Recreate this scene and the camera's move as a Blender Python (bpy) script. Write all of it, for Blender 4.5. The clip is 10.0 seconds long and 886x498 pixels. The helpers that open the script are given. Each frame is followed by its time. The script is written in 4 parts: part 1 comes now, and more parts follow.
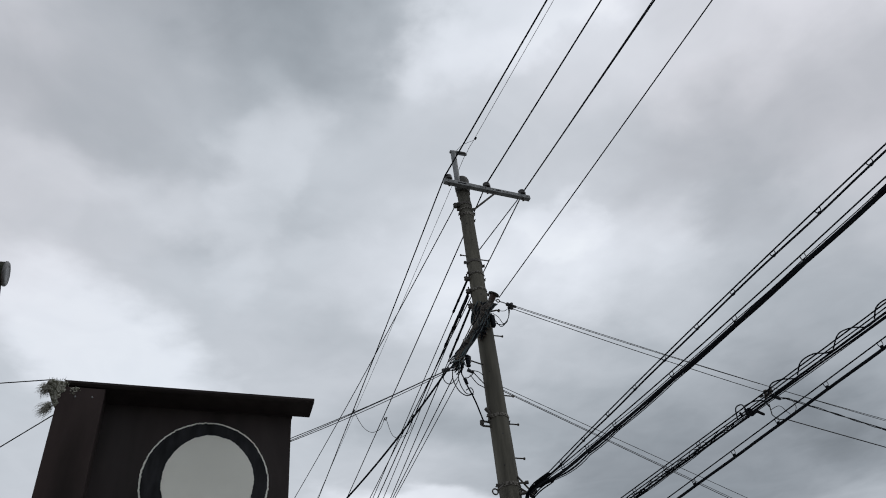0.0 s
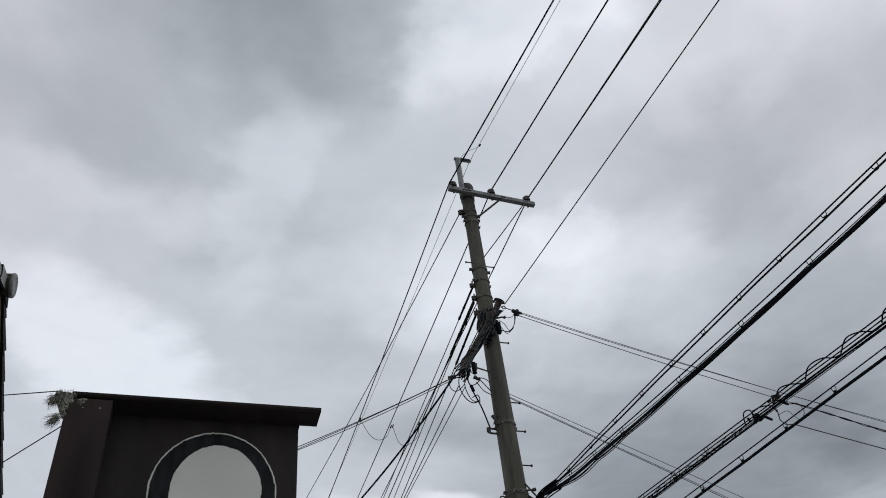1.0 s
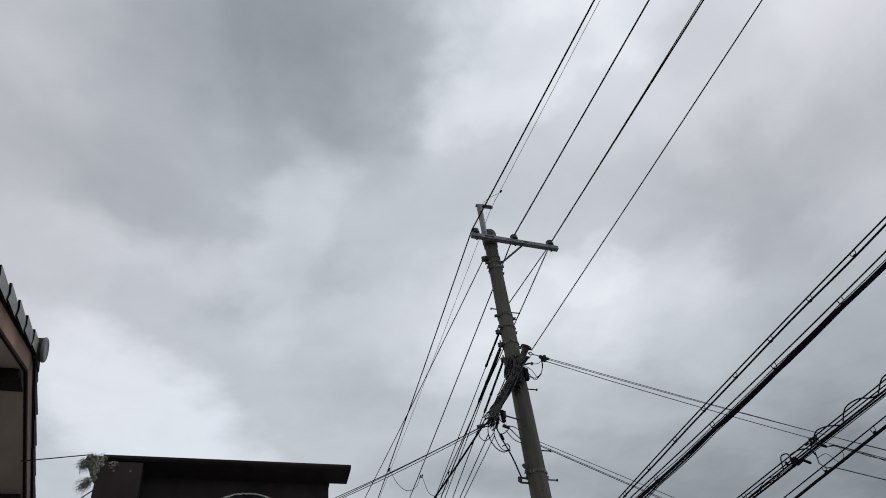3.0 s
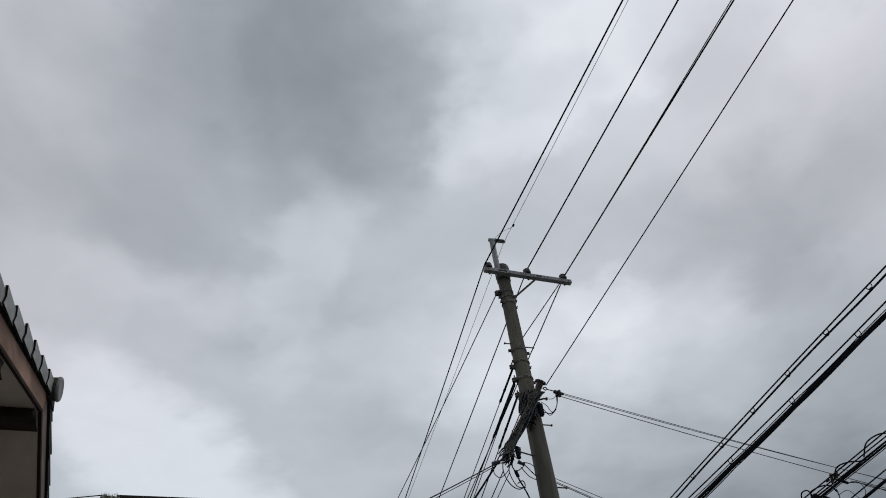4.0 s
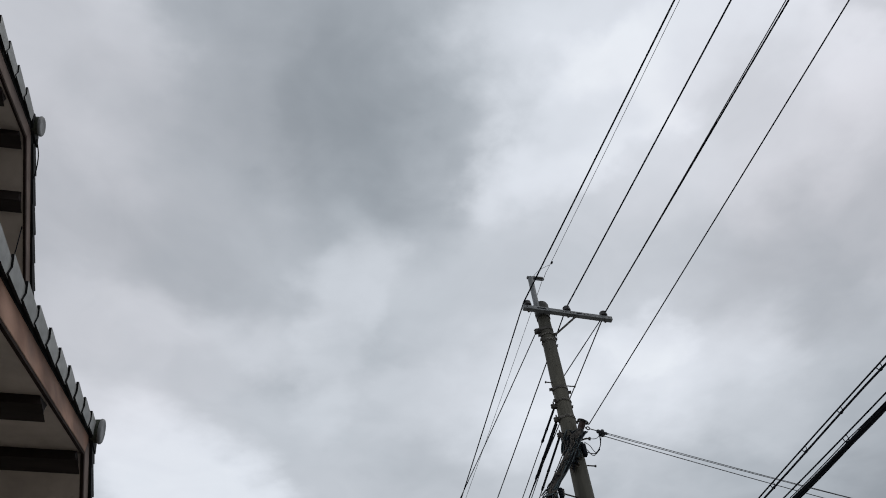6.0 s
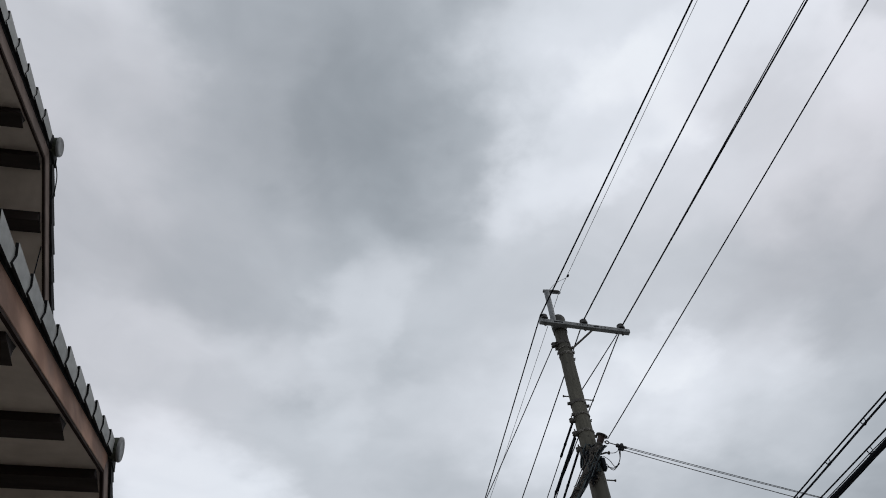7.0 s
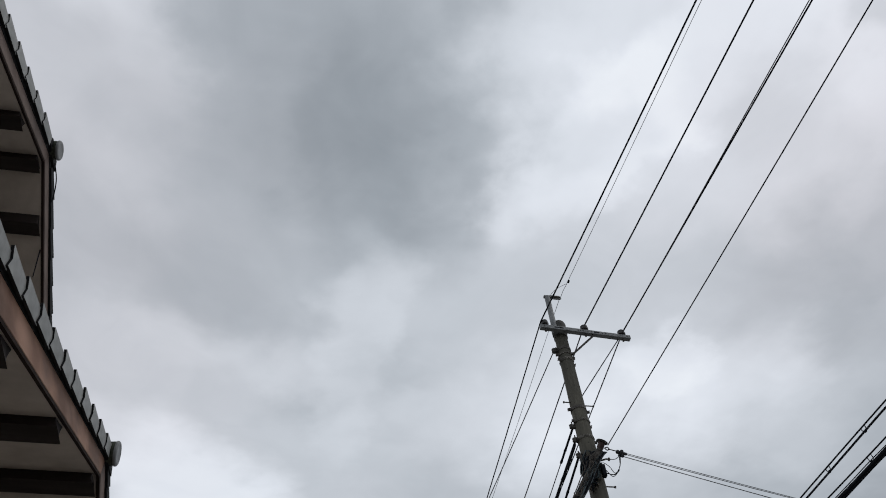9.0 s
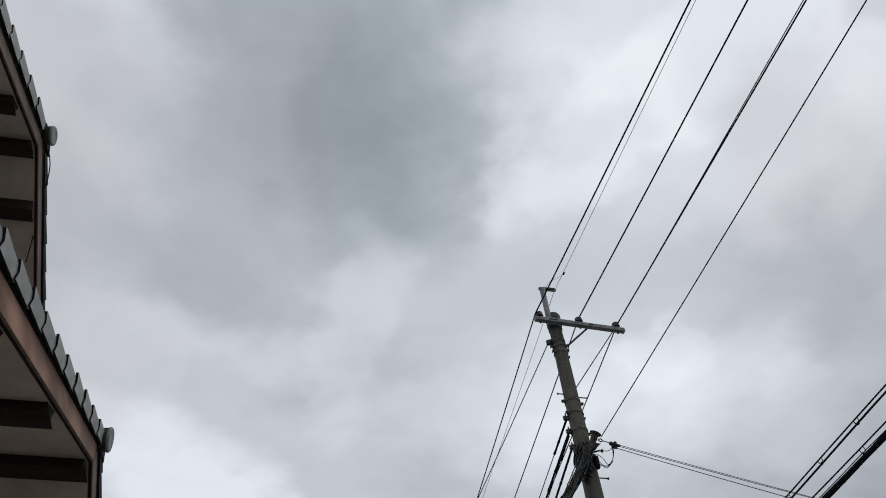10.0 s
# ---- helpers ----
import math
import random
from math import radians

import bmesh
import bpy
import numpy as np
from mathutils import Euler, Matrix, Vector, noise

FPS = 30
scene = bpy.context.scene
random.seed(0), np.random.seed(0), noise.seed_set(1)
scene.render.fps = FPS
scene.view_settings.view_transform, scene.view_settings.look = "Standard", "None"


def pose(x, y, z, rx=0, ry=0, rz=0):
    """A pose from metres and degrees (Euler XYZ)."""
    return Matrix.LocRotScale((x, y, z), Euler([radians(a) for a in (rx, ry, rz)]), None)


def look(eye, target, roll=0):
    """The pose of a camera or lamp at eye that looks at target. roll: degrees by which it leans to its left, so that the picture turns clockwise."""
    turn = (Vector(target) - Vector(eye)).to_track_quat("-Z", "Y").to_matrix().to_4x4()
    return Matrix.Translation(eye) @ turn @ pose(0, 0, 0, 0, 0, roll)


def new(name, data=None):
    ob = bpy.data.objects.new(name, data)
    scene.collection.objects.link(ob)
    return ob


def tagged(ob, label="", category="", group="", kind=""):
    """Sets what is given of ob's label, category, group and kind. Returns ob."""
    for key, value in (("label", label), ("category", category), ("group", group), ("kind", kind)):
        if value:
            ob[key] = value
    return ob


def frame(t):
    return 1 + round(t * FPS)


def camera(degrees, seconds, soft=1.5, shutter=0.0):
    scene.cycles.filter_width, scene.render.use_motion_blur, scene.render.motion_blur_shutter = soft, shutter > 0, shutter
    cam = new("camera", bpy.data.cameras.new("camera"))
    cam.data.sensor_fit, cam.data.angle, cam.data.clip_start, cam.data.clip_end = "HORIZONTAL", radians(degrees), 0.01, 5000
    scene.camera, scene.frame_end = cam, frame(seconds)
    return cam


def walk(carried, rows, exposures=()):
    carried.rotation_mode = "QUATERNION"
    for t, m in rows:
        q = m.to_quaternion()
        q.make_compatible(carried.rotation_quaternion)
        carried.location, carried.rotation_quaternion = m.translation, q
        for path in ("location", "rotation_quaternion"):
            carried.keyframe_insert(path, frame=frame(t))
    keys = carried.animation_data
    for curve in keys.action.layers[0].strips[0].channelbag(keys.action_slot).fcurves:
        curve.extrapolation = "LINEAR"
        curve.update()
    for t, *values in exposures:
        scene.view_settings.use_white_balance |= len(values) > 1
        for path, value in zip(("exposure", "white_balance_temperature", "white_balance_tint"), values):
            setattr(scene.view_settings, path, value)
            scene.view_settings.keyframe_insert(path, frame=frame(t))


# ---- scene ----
# camera and its walk
cam = camera(57.05, 10.0, soft=1.0)
walk(cam, [
    (0, pose(-0.023, 0.016, 1.624, 132.244, 5.272, -16.881)),
    (0.5, pose(-0.022, 0.021, 1.625, 132.456, 5.357, -16.634)),
    (1, pose(-0.030, 0.008, 1.630, 132.750, 5.412, -16.290)),
    (1.5, pose(-0.042, -0.013, 1.648, 133.534, 5.608, -15.694)),
    (2, pose(-0.050, -0.013, 1.662, 134.523, 5.788, -14.848)),
    (2.5, pose(-0.046, -0.017, 1.662, 135.216, 5.652, -14.305)),
    (4, pose(-0.049, -0.046, 1.674, 138.511, 5.139, -12.958)),
    (4.5, pose(-0.047, -0.049, 1.675, 139.775, 4.774, -12.253)),
    (5, pose(-0.043, -0.040, 1.680, 140.444, 4.475, -11.439)),
    (5.5, pose(-0.038, -0.026, 1.686, 140.896, 4.037, -11.017)),
    (7, pose(-0.037, -0.013, 1.688, 142.594, 3.282, -9.263)),
    (7.5, pose(-0.037, -0.013, 1.689, 142.790, 3.168, -8.863)),
    (8, pose(-0.035, -0.010, 1.689, 142.656, 3.009, -8.914)),
    (8.5, pose(-0.025, -0.006, 1.691, 142.751, 2.899, -9.097)),
    (9, pose(-0.015, -0.006, 1.693, 142.971, 3.037, -9.368)),
    (9.5, pose(-0.013, 0.000, 1.689, 142.998, 3.204, -9.408)),
    (10, pose(-0.009, 0.022, 1.689, 142.414, 3.001, -9.944)),
], exposures=[(0.0, 0.02), (2.5, 0.02), (3.2, -0.08), (4.0, -0.13), (4.5, -0.10), (5.0, -0.06), (5.7, -0.03), (7.0, 0.0), (10.0, 0.0)])

# ---- world: overcast daylight ----
world = bpy.data.worlds.new("overcast_sky")
scene.world = world
world.use_nodes = True
wn, wl = world.node_tree.nodes, world.node_tree.links
wn.clear()


def wmath(op, a, b=None, clamp=False):
    n = wn.new("ShaderNodeMath")
    n.operation, n.use_clamp = op, clamp
    for i, v in enumerate((a, b)):
        if v is None:
            continue
        if isinstance(v, (int, float)):
            n.inputs[i].default_value = v
        else:
            wl.new(v, n.inputs[i])
    return n.outputs[0]


SUN_EL, SUN_AZ = 62.0, 100.0
sky = wn.new("ShaderNodeTexSky")
sky.sky_type, sky.sun_disc = "NISHITA", False
sky.sun_elevation, sky.sun_rotation = radians(SUN_EL), radians(SUN_AZ)
sky.air_density, sky.dust_density = 1.0, 1.5
coord = wn.new("ShaderNodeTexCoord")
sep = wn.new("ShaderNodeSeparateXYZ")
wl.new(coord.outputs["Generated"], sep.inputs[0])
up = wmath("MAXIMUM", sep.outputs[2], 0.12)
# the cloud sheet: a plane one unit overhead
flat = wn.new("ShaderNodeCombineXYZ")
wl.new(wmath("DIVIDE", sep.outputs[0], up), flat.inputs[0])
wl.new(wmath("DIVIDE", sep.outputs[1], up), flat.inputs[1])


def cloud_noise(scale, detail, rough, distort, seed):
    n = wn.new("ShaderNodeTexNoise")
    n.noise_dimensions = "3D"
    m = wn.new("ShaderNodeMapping")
    m.inputs["Location"].default_value = (seed, seed * 0.7, seed * 1.3)
    wl.new(flat.outputs[0], m.inputs[0])
    wl.new(m.outputs[0], n.inputs["Vector"])
    for key, v in (("Scale", scale), ("Detail", detail), ("Roughness", rough), ("Distortion", distort)):
        n.inputs[key].default_value = v
    return n


# ragged edges: the sheet's coordinates are pushed about by noise
warp = cloud_noise(8.0, 6, 0.48, 0.0, 3.1)
shift = wn.new("ShaderNodeVectorMath")
shift.operation = "MULTIPLY_ADD"
wl.new(warp.outputs["Color"], shift.inputs[0])
shift.inputs[1].default_value = (0.24, 0.24, 0)
wl.new(flat.outputs[0], shift.inputs[2])
back = wn.new("ShaderNodeVectorMath")
back.operation = "SUBTRACT"
wl.new(shift.outputs[0], back.inputs[0])
back.inputs[1].default_value = (0.12, 0.12, 0)


def cloud_mass(cx, cy, sx, sy, turn, edge):
    """How far a direction lies within one mass: its place on the sheet, half sizes, turn in degrees and the softness of its edge."""
    m = wn.new("ShaderNodeMapping")
    m.vector_type = "TEXTURE"
    m.inputs["Location"].default_value = (cx, cy, 0)
    m.inputs["Rotation"].default_value = (0, 0, radians(turn))
    m.inputs["Scale"].default_value = (sx, sy, 1)
    wl.new(back.outputs[0], m.inputs[0])
    g = wn.new("ShaderNodeTexGradient")
    g.gradient_type = "SPHERICAL"
    wl.new(m.outputs[0], g.inputs[0])
    ramp = wn.new("ShaderNodeMapRange")
    ramp.interpolation_type = "SMOOTHSTEP"
    ramp.inputs[2].default_value = edge
    wl.new(g.outputs["Fac"], ramp.inputs[0])
    return ramp.outputs[0]


# heavy masses, darker wisps and thin places in the cloud: as cloud_mass() takes them, and how much darker or lighter they are
HEAVY = [
    (0.00, 0.32, 0.78, 0.37, 102, 0.93, -0.254),
    (1.61, 1.30, 1.00, 0.35, 36, 0.60, -0.153),
    (1.42, 1.85, 0.99, 0.77, 29, 0.76, -0.282),
    (0.82, 0.65, 0.81, 0.23, 133, 1.00, -0.113),
    (0.14, 0.58, 0.35, 0.14, 82, 0.73, -0.137),
    (0.34, 1.30, 0.28, 0.20, 175, 1.00, -0.115),
    (0.58, 1.62, 0.22, 0.45, 78, 1.00, -0.150),
    (-0.44, 0.78, 0.73, 0.19, 19, 0.86, -0.089),
]
WISPS = [
    (0.51, 0.39, 0.30, 0.14, 33, 1.00, -0.131),
    (0.00, 0.57, 0.27, 0.10, 86, 0.86, -0.068),
    (0.90, 0.81, 0.14, 0.18, 167, 0.95, -0.085),
    (0.62, 1.22, 0.31, 0.10, 81, 0.74, -0.092),
    (0.32, 0.51, 0.10, 0.17, 82, 0.84, -0.091),
    (0.05, 1.06, 0.21, 0.10, 150, 0.60, -0.071),
    (0.93, 1.24, 0.11, 0.39, 89, 0.99, -0.069),
    (0.71, 0.23, 0.14, 0.11, 161, 0.48, -0.119),
]
THIN = [
    (0.44, 0.26, 0.60, 0.78, 91, 0.93, 0.209),
    (0.55, 1.07, 0.50, 0.33, 141, 0.90, 0.247),
    (-0.16, 1.48, 0.46, 0.24, 53, 0.57, 0.214),
    (0.39, 0.49, 0.29, 0.14, 126, 0.45, 0.112),
    (0.06, 1.00, 0.10, 0.33, 2, 0.53, 0.070),
    (-0.11, 1.00, 0.43, 0.10, 17, 0.88, 0.060),
    (-0.29, 0.35, 0.28, 0.10, 77, 0.81, 0.110),
    (0.61, 0.94, 0.10, 0.14, 102, 0.45, 0.078),
    (0.66, 2.06, 0.42, 0.17, 175, 0.60, 0.230),
]
light = wmath("ADD", 0.580, 0.0)
for *mass, amount in HEAVY + WISPS + THIN:
    light = wmath("ADD", light, wmath("MULTIPLY", cloud_mass(*mass), amount))
for scale, detail, rough, distort, seed, depth in ((3.6, 8, 0.56, 0.6, 7.7, 0.05), (13.0, 7, 0.58, 0.5, 1.9, 0.022), (7.5, 4, 0.5, 1.1, 11.3, 0.075)):
    billow = cloud_noise(scale, detail, rough, distort, seed)
    light = wmath("ADD", light, wmath("MULTIPLY", wmath("SUBTRACT", billow.outputs["Fac"], 0.5), depth))
# thick cloud is bluer than thin
tone = wn.new("ShaderNodeValToRGB")
els = tone.color_ramp.elements
els[0].position, els[0].color = 0.15, (0.132, 0.150, 0.169, 1)
els[1].position, els[1].color = 0.95, (0.910, 0.950, 1.0, 1)
for p, c in ((0.30, (0.270, 0.300, 0.336, 1)), (0.44, (0.404, 0.440, 0.485, 1)), (0.60, (0.564, 0.600, 0.654, 1)), (0.78, (0.741, 0.780, 0.848, 1))):
    e = els.new(p)
    e.color = c
wl.new(light, tone.inputs[0])
clouds = wn.new("ShaderNodeBackground")
clouds.inputs["Strength"].default_value = 1.01
tint = cloud_noise(1.6, 3, 0.5, 0.3, 5.3)
warmth = wmath("ADD", wmath("MULTIPLY", tint.outputs["Fac"], 0.5), wmath("MULTIPLY", cloud_mass(0.95, 0.45, 0.75, 0.60, 0, 1.0), 0.70))
warmth = wmath("ADD", warmth, wmath("MULTIPLY", cloud_mass(-0.40, 0.80, 0.50, 0.9, 0, 1.0), 0.55))
tint_ramp = wn.new("ShaderNodeValToRGB")
tint_ramp.color_ramp.elements[0].position, tint_ramp.color_ramp.elements[0].color = 0.10, (0.985, 1.0, 1.002, 1)
tint_ramp.color_ramp.elements[1].position, tint_ramp.color_ramp.elements[1].color = 0.80, (1.042, 1.0, 0.992, 1)
wl.new(warmth, tint_ramp.inputs[0])
tinted = wn.new("ShaderNodeMixRGB")
tinted.blend_type = "MULTIPLY"
tinted.inputs[0].default_value = 1.0
wl.new(tone.outputs[0], tinted.inputs[1])
wl.new(tint_ramp.outputs[0], tinted.inputs[2])
wl.new(tinted.outputs[0], clouds.inputs["Color"])
clear = wn.new("ShaderNodeBackground")
clear.inputs["Strength"].default_value = 0.06
wl.new(sky.outputs[0], clear.inputs["Color"])
mix = wn.new("ShaderNodeMixShader")
mix.inputs[0].default_value = 0.985
wl.new(clear.outputs[0], mix.inputs[1])
wl.new(clouds.outputs[0], mix.inputs[2])
wout = wn.new("ShaderNodeOutputWorld")
wl.new(mix.outputs[0], wout.inputs[0])

# the sun behind the cloud
sun_data = bpy.data.lights.new("sun", "SUN")
sun_data.energy, sun_data.angle, sun_data.color = 0.5, radians(40), (1.0, 0.98, 0.95)
sun = new("sun", sun_data)
sun.matrix_world = look((30 * math.sin(radians(SUN_AZ)), 30 * math.cos(radians(SUN_AZ)), 30 * math.tan(radians(SUN_EL))), (0, 0, 0))


# ---- materials ----
def material(name, base, dark=None, rough=0.7, metal=0.0, scale=8.0, detail=6.0, contrast=1.0, bump=0.0, bump_scale=None,
             stretch=(1, 1, 1), specular=0.5, stain=0.0, stain_scale=1.2, each=0.0):
    """Two scales of variation: a fine grain between base and dark, and broad stains; each: how much pieces differ."""
    mat = bpy.data.materials.new(name)
    mat.use_nodes = True
    n, l = mat.node_tree.nodes, mat.node_tree.links
    b = n["Principled BSDF"]
    b.inputs["Metallic"].default_value = metal
    b.inputs["Specular IOR Level"].default_value = specular
    dark = dark or tuple(c * 0.6 for c in base)
    tc = n.new("ShaderNodeTexCoord")
    mp = n.new("ShaderNodeMapping")
    mp.inputs["Scale"].default_value = stretch
    l.new(tc.outputs["Object"], mp.inputs[0])
    grain = n.new("ShaderNodeTexNoise")
    grain.inputs["Scale"].default_value, grain.inputs["Detail"].default_value = scale, detail
    l.new(mp.outputs[0], grain.inputs["Vector"])
    fac = n.new("ShaderNodeMapRange")
    fac.inputs[1].default_value, fac.inputs[2].default_value = 0.5 - 0.28 / contrast, 0.5 + 0.28 / contrast
    l.new(grain.outputs["Fac"], fac.inputs[0])
    col = n.new("ShaderNodeMixRGB")
    col.inputs[1].default_value, col.inputs[2].default_value = (*dark, 1), (*base, 1)
    l.new(fac.outputs[0], col.inputs[0])
    last = col.outputs[0]
    if stain:
        st = n.new("ShaderNodeTexNoise")
        st.inputs["Scale"].default_value, st.inputs["Detail"].default_value = stain_scale, 5.0
        l.new(mp.outputs[0], st.inputs["Vector"])
        sr = n.new("ShaderNodeMapRange")
        sr.inputs[1].default_value, sr.inputs[2].default_value = 0.42, 0.62
        sr.inputs[3].default_value, sr.inputs[4].default_value = 0.0, stain
        l.new(st.outputs["Fac"], sr.inputs[0])
        sm = n.new("ShaderNodeMixRGB")
        sm.inputs[2].default_value = (*[c * 0.45 for c in dark], 1)
        l.new(sr.outputs[0], sm.inputs[0])
        l.new(last, sm.inputs[1])
        last = sm.outputs[0]
    if each:
        info = n.new("ShaderNodeObjectInfo")
        er = n.new("ShaderNodeMapRange")
        er.inputs[3].default_value, er.inputs[4].default_value = 1 - each, 1 + each
        l.new(info.outputs["Random"], er.inputs[0])
        hv = n.new("ShaderNodeHueSaturation")
        l.new(er.outputs[0], hv.inputs["Value"])
        l.new(last, hv.inputs["Color"])
        last = hv.outputs[0]
    l.new(last, b.inputs["Base Color"])
    rr = n.new("ShaderNodeMapRange")
    rr.inputs[3].default_value, rr.inputs[4].default_value = min(1, rough + 0.1), max(0.05, rough - 0.12)
    l.new(fac.outputs[0], rr.inputs[0])
    l.new(rr.outputs[0], b.inputs["Roughness"])
    if bump:
        bt = n.new("ShaderNodeTexNoise")
        bt.inputs["Scale"].default_value, bt.inputs["Detail"].default_value = bump_scale or scale * 3, 4.0
        l.new(mp.outputs[0], bt.inputs["Vector"])
        bp = n.new("ShaderNodeBump")
        bp.inputs["Strength"].default_value, bp.inputs["Distance"].default_value = bump, 0.01
        l.new(bt.outputs["Fac"], bp.inputs["Height"])
        l.new(bp.outputs[0], b.inputs["Normal"])
    return mat


M_CONCRETE = material("pole_concrete", (0.132, 0.121, 0.093), (0.062, 0.058, 0.046), 0.9, scale=11, contrast=1.4, bump=0.35, bump_scale=55, stretch=(1, 1, 0.09), stain=0.65, stain_scale=3.4)
M_GALV = material("galvanised_steel", (0.22, 0.225, 0.23), (0.13, 0.135, 0.135), 0.55, 0.3, scale=18, bump=0.08, stain=0.35, stain_scale=6)
M_RUST = material("weathered_steel", (0.09, 0.08, 0.07), (0.045, 0.04, 0.036), 0.75, 0.3, scale=25, bump=0.2)
M_BLACK = material("black_cable_sheath", (0.010, 0.012, 0.017), (0.006, 0.007, 0.010), 0.8, scale=30, specular=0.1)
M_GREYWIRE = material("weathered_strand", (0.05, 0.05, 0.055), (0.025, 0.025, 0.028), 0.7, 0.2, scale=40)
M_GREEN = material("faded_blue_green_sheath", (0.062, 0.092, 0.100), (0.014, 0.024, 0.028), 0.6, scale=22, stain=0.4, stain_scale=9)
M_TAPE = material("grey_brown_wrapped_cable", (0.060, 0.048, 0.038), (0.015, 0.0125, 0.0105), 0.85, scale=28, contrast=1.8, bump=0.5, stain=0.5, stain_scale=11)
M_TAN = material("weathered_tan_sheath", (0.150, 0.118, 0.092), (0.045, 0.036, 0.029), 0.85, scale=30, contrast=1.5, bump=0.3, stain=0.5, stain_scale=13)
M_PORCELAIN = material("dark_brown_porcelain", (0.035, 0.03, 0.028), (0.02, 0.017, 0.016), 0.4, scale=9)
M_BROWNPORC = material("red_brown_porcelain", (0.058, 0.030, 0.024), (0.022, 0.014, 0.012), 0.5, scale=9, contrast=1.4, specular=0.3)
M_TILE = material("smoked_roof_tile", (0.36, 0.36, 0.345), (0.24, 0.24, 0.23), 0.65, scale=16, bump=0.15, stain=0.35, stain_scale=5, each=0.12)
M_TILE_DISC = material("smoked_ridge_end_tile", (0.21, 0.21, 0.205), (0.13, 0.13, 0.13), 0.6, scale=14, bump=0.15, stain=0.4, stain_scale=6)
M_MOSSTILE = material("mossy_smoked_tile", (0.062, 0.070, 0.044), (0.022, 0.024, 0.018), 0.9, scale=38, contrast=1.6, bump=0.4, stain=0.5, stain_scale=14)
M_TILE_DARK = material("smoked_roof_tile_edge", (0.15, 0.155, 0.155), (0.08, 0.085, 0.085), 0.6, scale=16, bump=0.15)
M_BARGE = material("faded_red_brown_paint", (0.42, 0.235, 0.158), (0.25, 0.140, 0.098), 0.8, scale=7, contrast=1.7, stretch=(1, 0.35, 1), bump=0.1, stain=0.75, stain_scale=4.5)
M_BARGE_GREY = material("grey_brown_paint", (0.225, 0.160, 0.132), (0.120, 0.086, 0.072), 0.85, scale=9, stretch=(1, 0.3, 1), bump=0.15, stain=0.5, stain_scale=3.0)
M_DARKWOOD = material("dark_stained_timber", (0.031, 0.022, 0.019), (0.016, 0.0115, 0.010), 0.8, scale=14, stretch=(0.15, 1, 1), bump=0.2, specular=0.25)
M_TRIM = material("brown_trim_paint", (0.034, 0.019, 0.015), (0.018, 0.011, 0.009), 0.9, scale=14, bump=0.1, specular=0.12)
M_SOFFIT = material("cream_soffit_board", (0.54, 0.452, 0.395), (0.44, 0.366, 0.315), 0.85, scale=9, bump=0.1, stain=0.22, stain_scale=2.0)
M_PLASTER = material("cream_wall_plaster", (0.50, 0.46, 0.38), (0.40, 0.365, 0.30), 0.9, scale=22, bump=0.2, stain=0.25, stain_scale=0.8)
M_SHEET = material("dark_brown_sheet_metal", (0.037, 0.0275, 0.0265), (0.021, 0.0162, 0.0158), 0.75, 0.0, scale=7, stretch=(1, 1, 0.25), bump=0.06, stain=0.6, stain_scale=2.5, specular=0.3)
M_PIER = material("dark_brown_painted_board", (0.043, 0.0275, 0.0258), (0.023, 0.0160, 0.0150), 0.8, scale=9, stretch=(1, 1, 0.15), bump=0.12, stain=0.6, stain_scale=3.5, specular=0.3)
M_CANOPY = material("black_brown_canopy_sheet", (0.048, 0.039, 0.038), (0.028, 0.023, 0.023), 0.85, scale=8, stain=0.4, specular=0.15)
M_WHITEPAINT = material("chalky_white_paint", (0.80, 0.80, 0.73), (0.70, 0.70, 0.64), 0.8, scale=6, stain=0.12, stain_scale=3)
M_INK = material("blue_black_paint", (0.0145, 0.0152, 0.0185), (0.006, 0.0064, 0.008), 0.75, scale=12, stretch=(2, 1, 0.5), contrast=1.5, specular=0.25)
M_MOSS = material("dry_moss", (0.44, 0.43, 0.38), (0.13, 0.135, 0.095), 0.95, scale=45, contrast=1.6, bump=0.9, bump_scale=90)
M_STRAW = material("dry_straw", (0.42, 0.41, 0.37), (0.20, 0.195, 0.165), 0.9, scale=20)
M_PALE_GROUND = material("pale_bounce_ground", (0.26, 0.255, 0.24), (0.19, 0.185, 0.175), 0.9, scale=60, bump=0.4, stain=0.3, stain_scale=0.6)
M_GUTTER = material("brown_gutter_plastic", (0.05, 0.040, 0.036), (0.035, 0.028, 0.025), 0.45, scale=10)
# near-black copy of the roof tile, with shade put into its colour
M_TILE_SHADE = material("smoked_tile_shaded", (0.018, 0.018, 0.019), (0.009, 0.009, 0.0095), 0.85, scale=20, specular=0.2)
M_CAP = material("dark_pole_cap", (0.05, 0.047, 0.04), (0.025, 0.024, 0.021), 0.8, scale=18, bump=0.2, stain=0.4, stain_scale=7)
M_BAND = material("rusting_band_steel", (0.20, 0.185, 0.16), (0.05, 0.043, 0.035), 0.75, 0.2, scale=48, contrast=2.0, bump=0.2, stain=0.5, stain_scale=9)


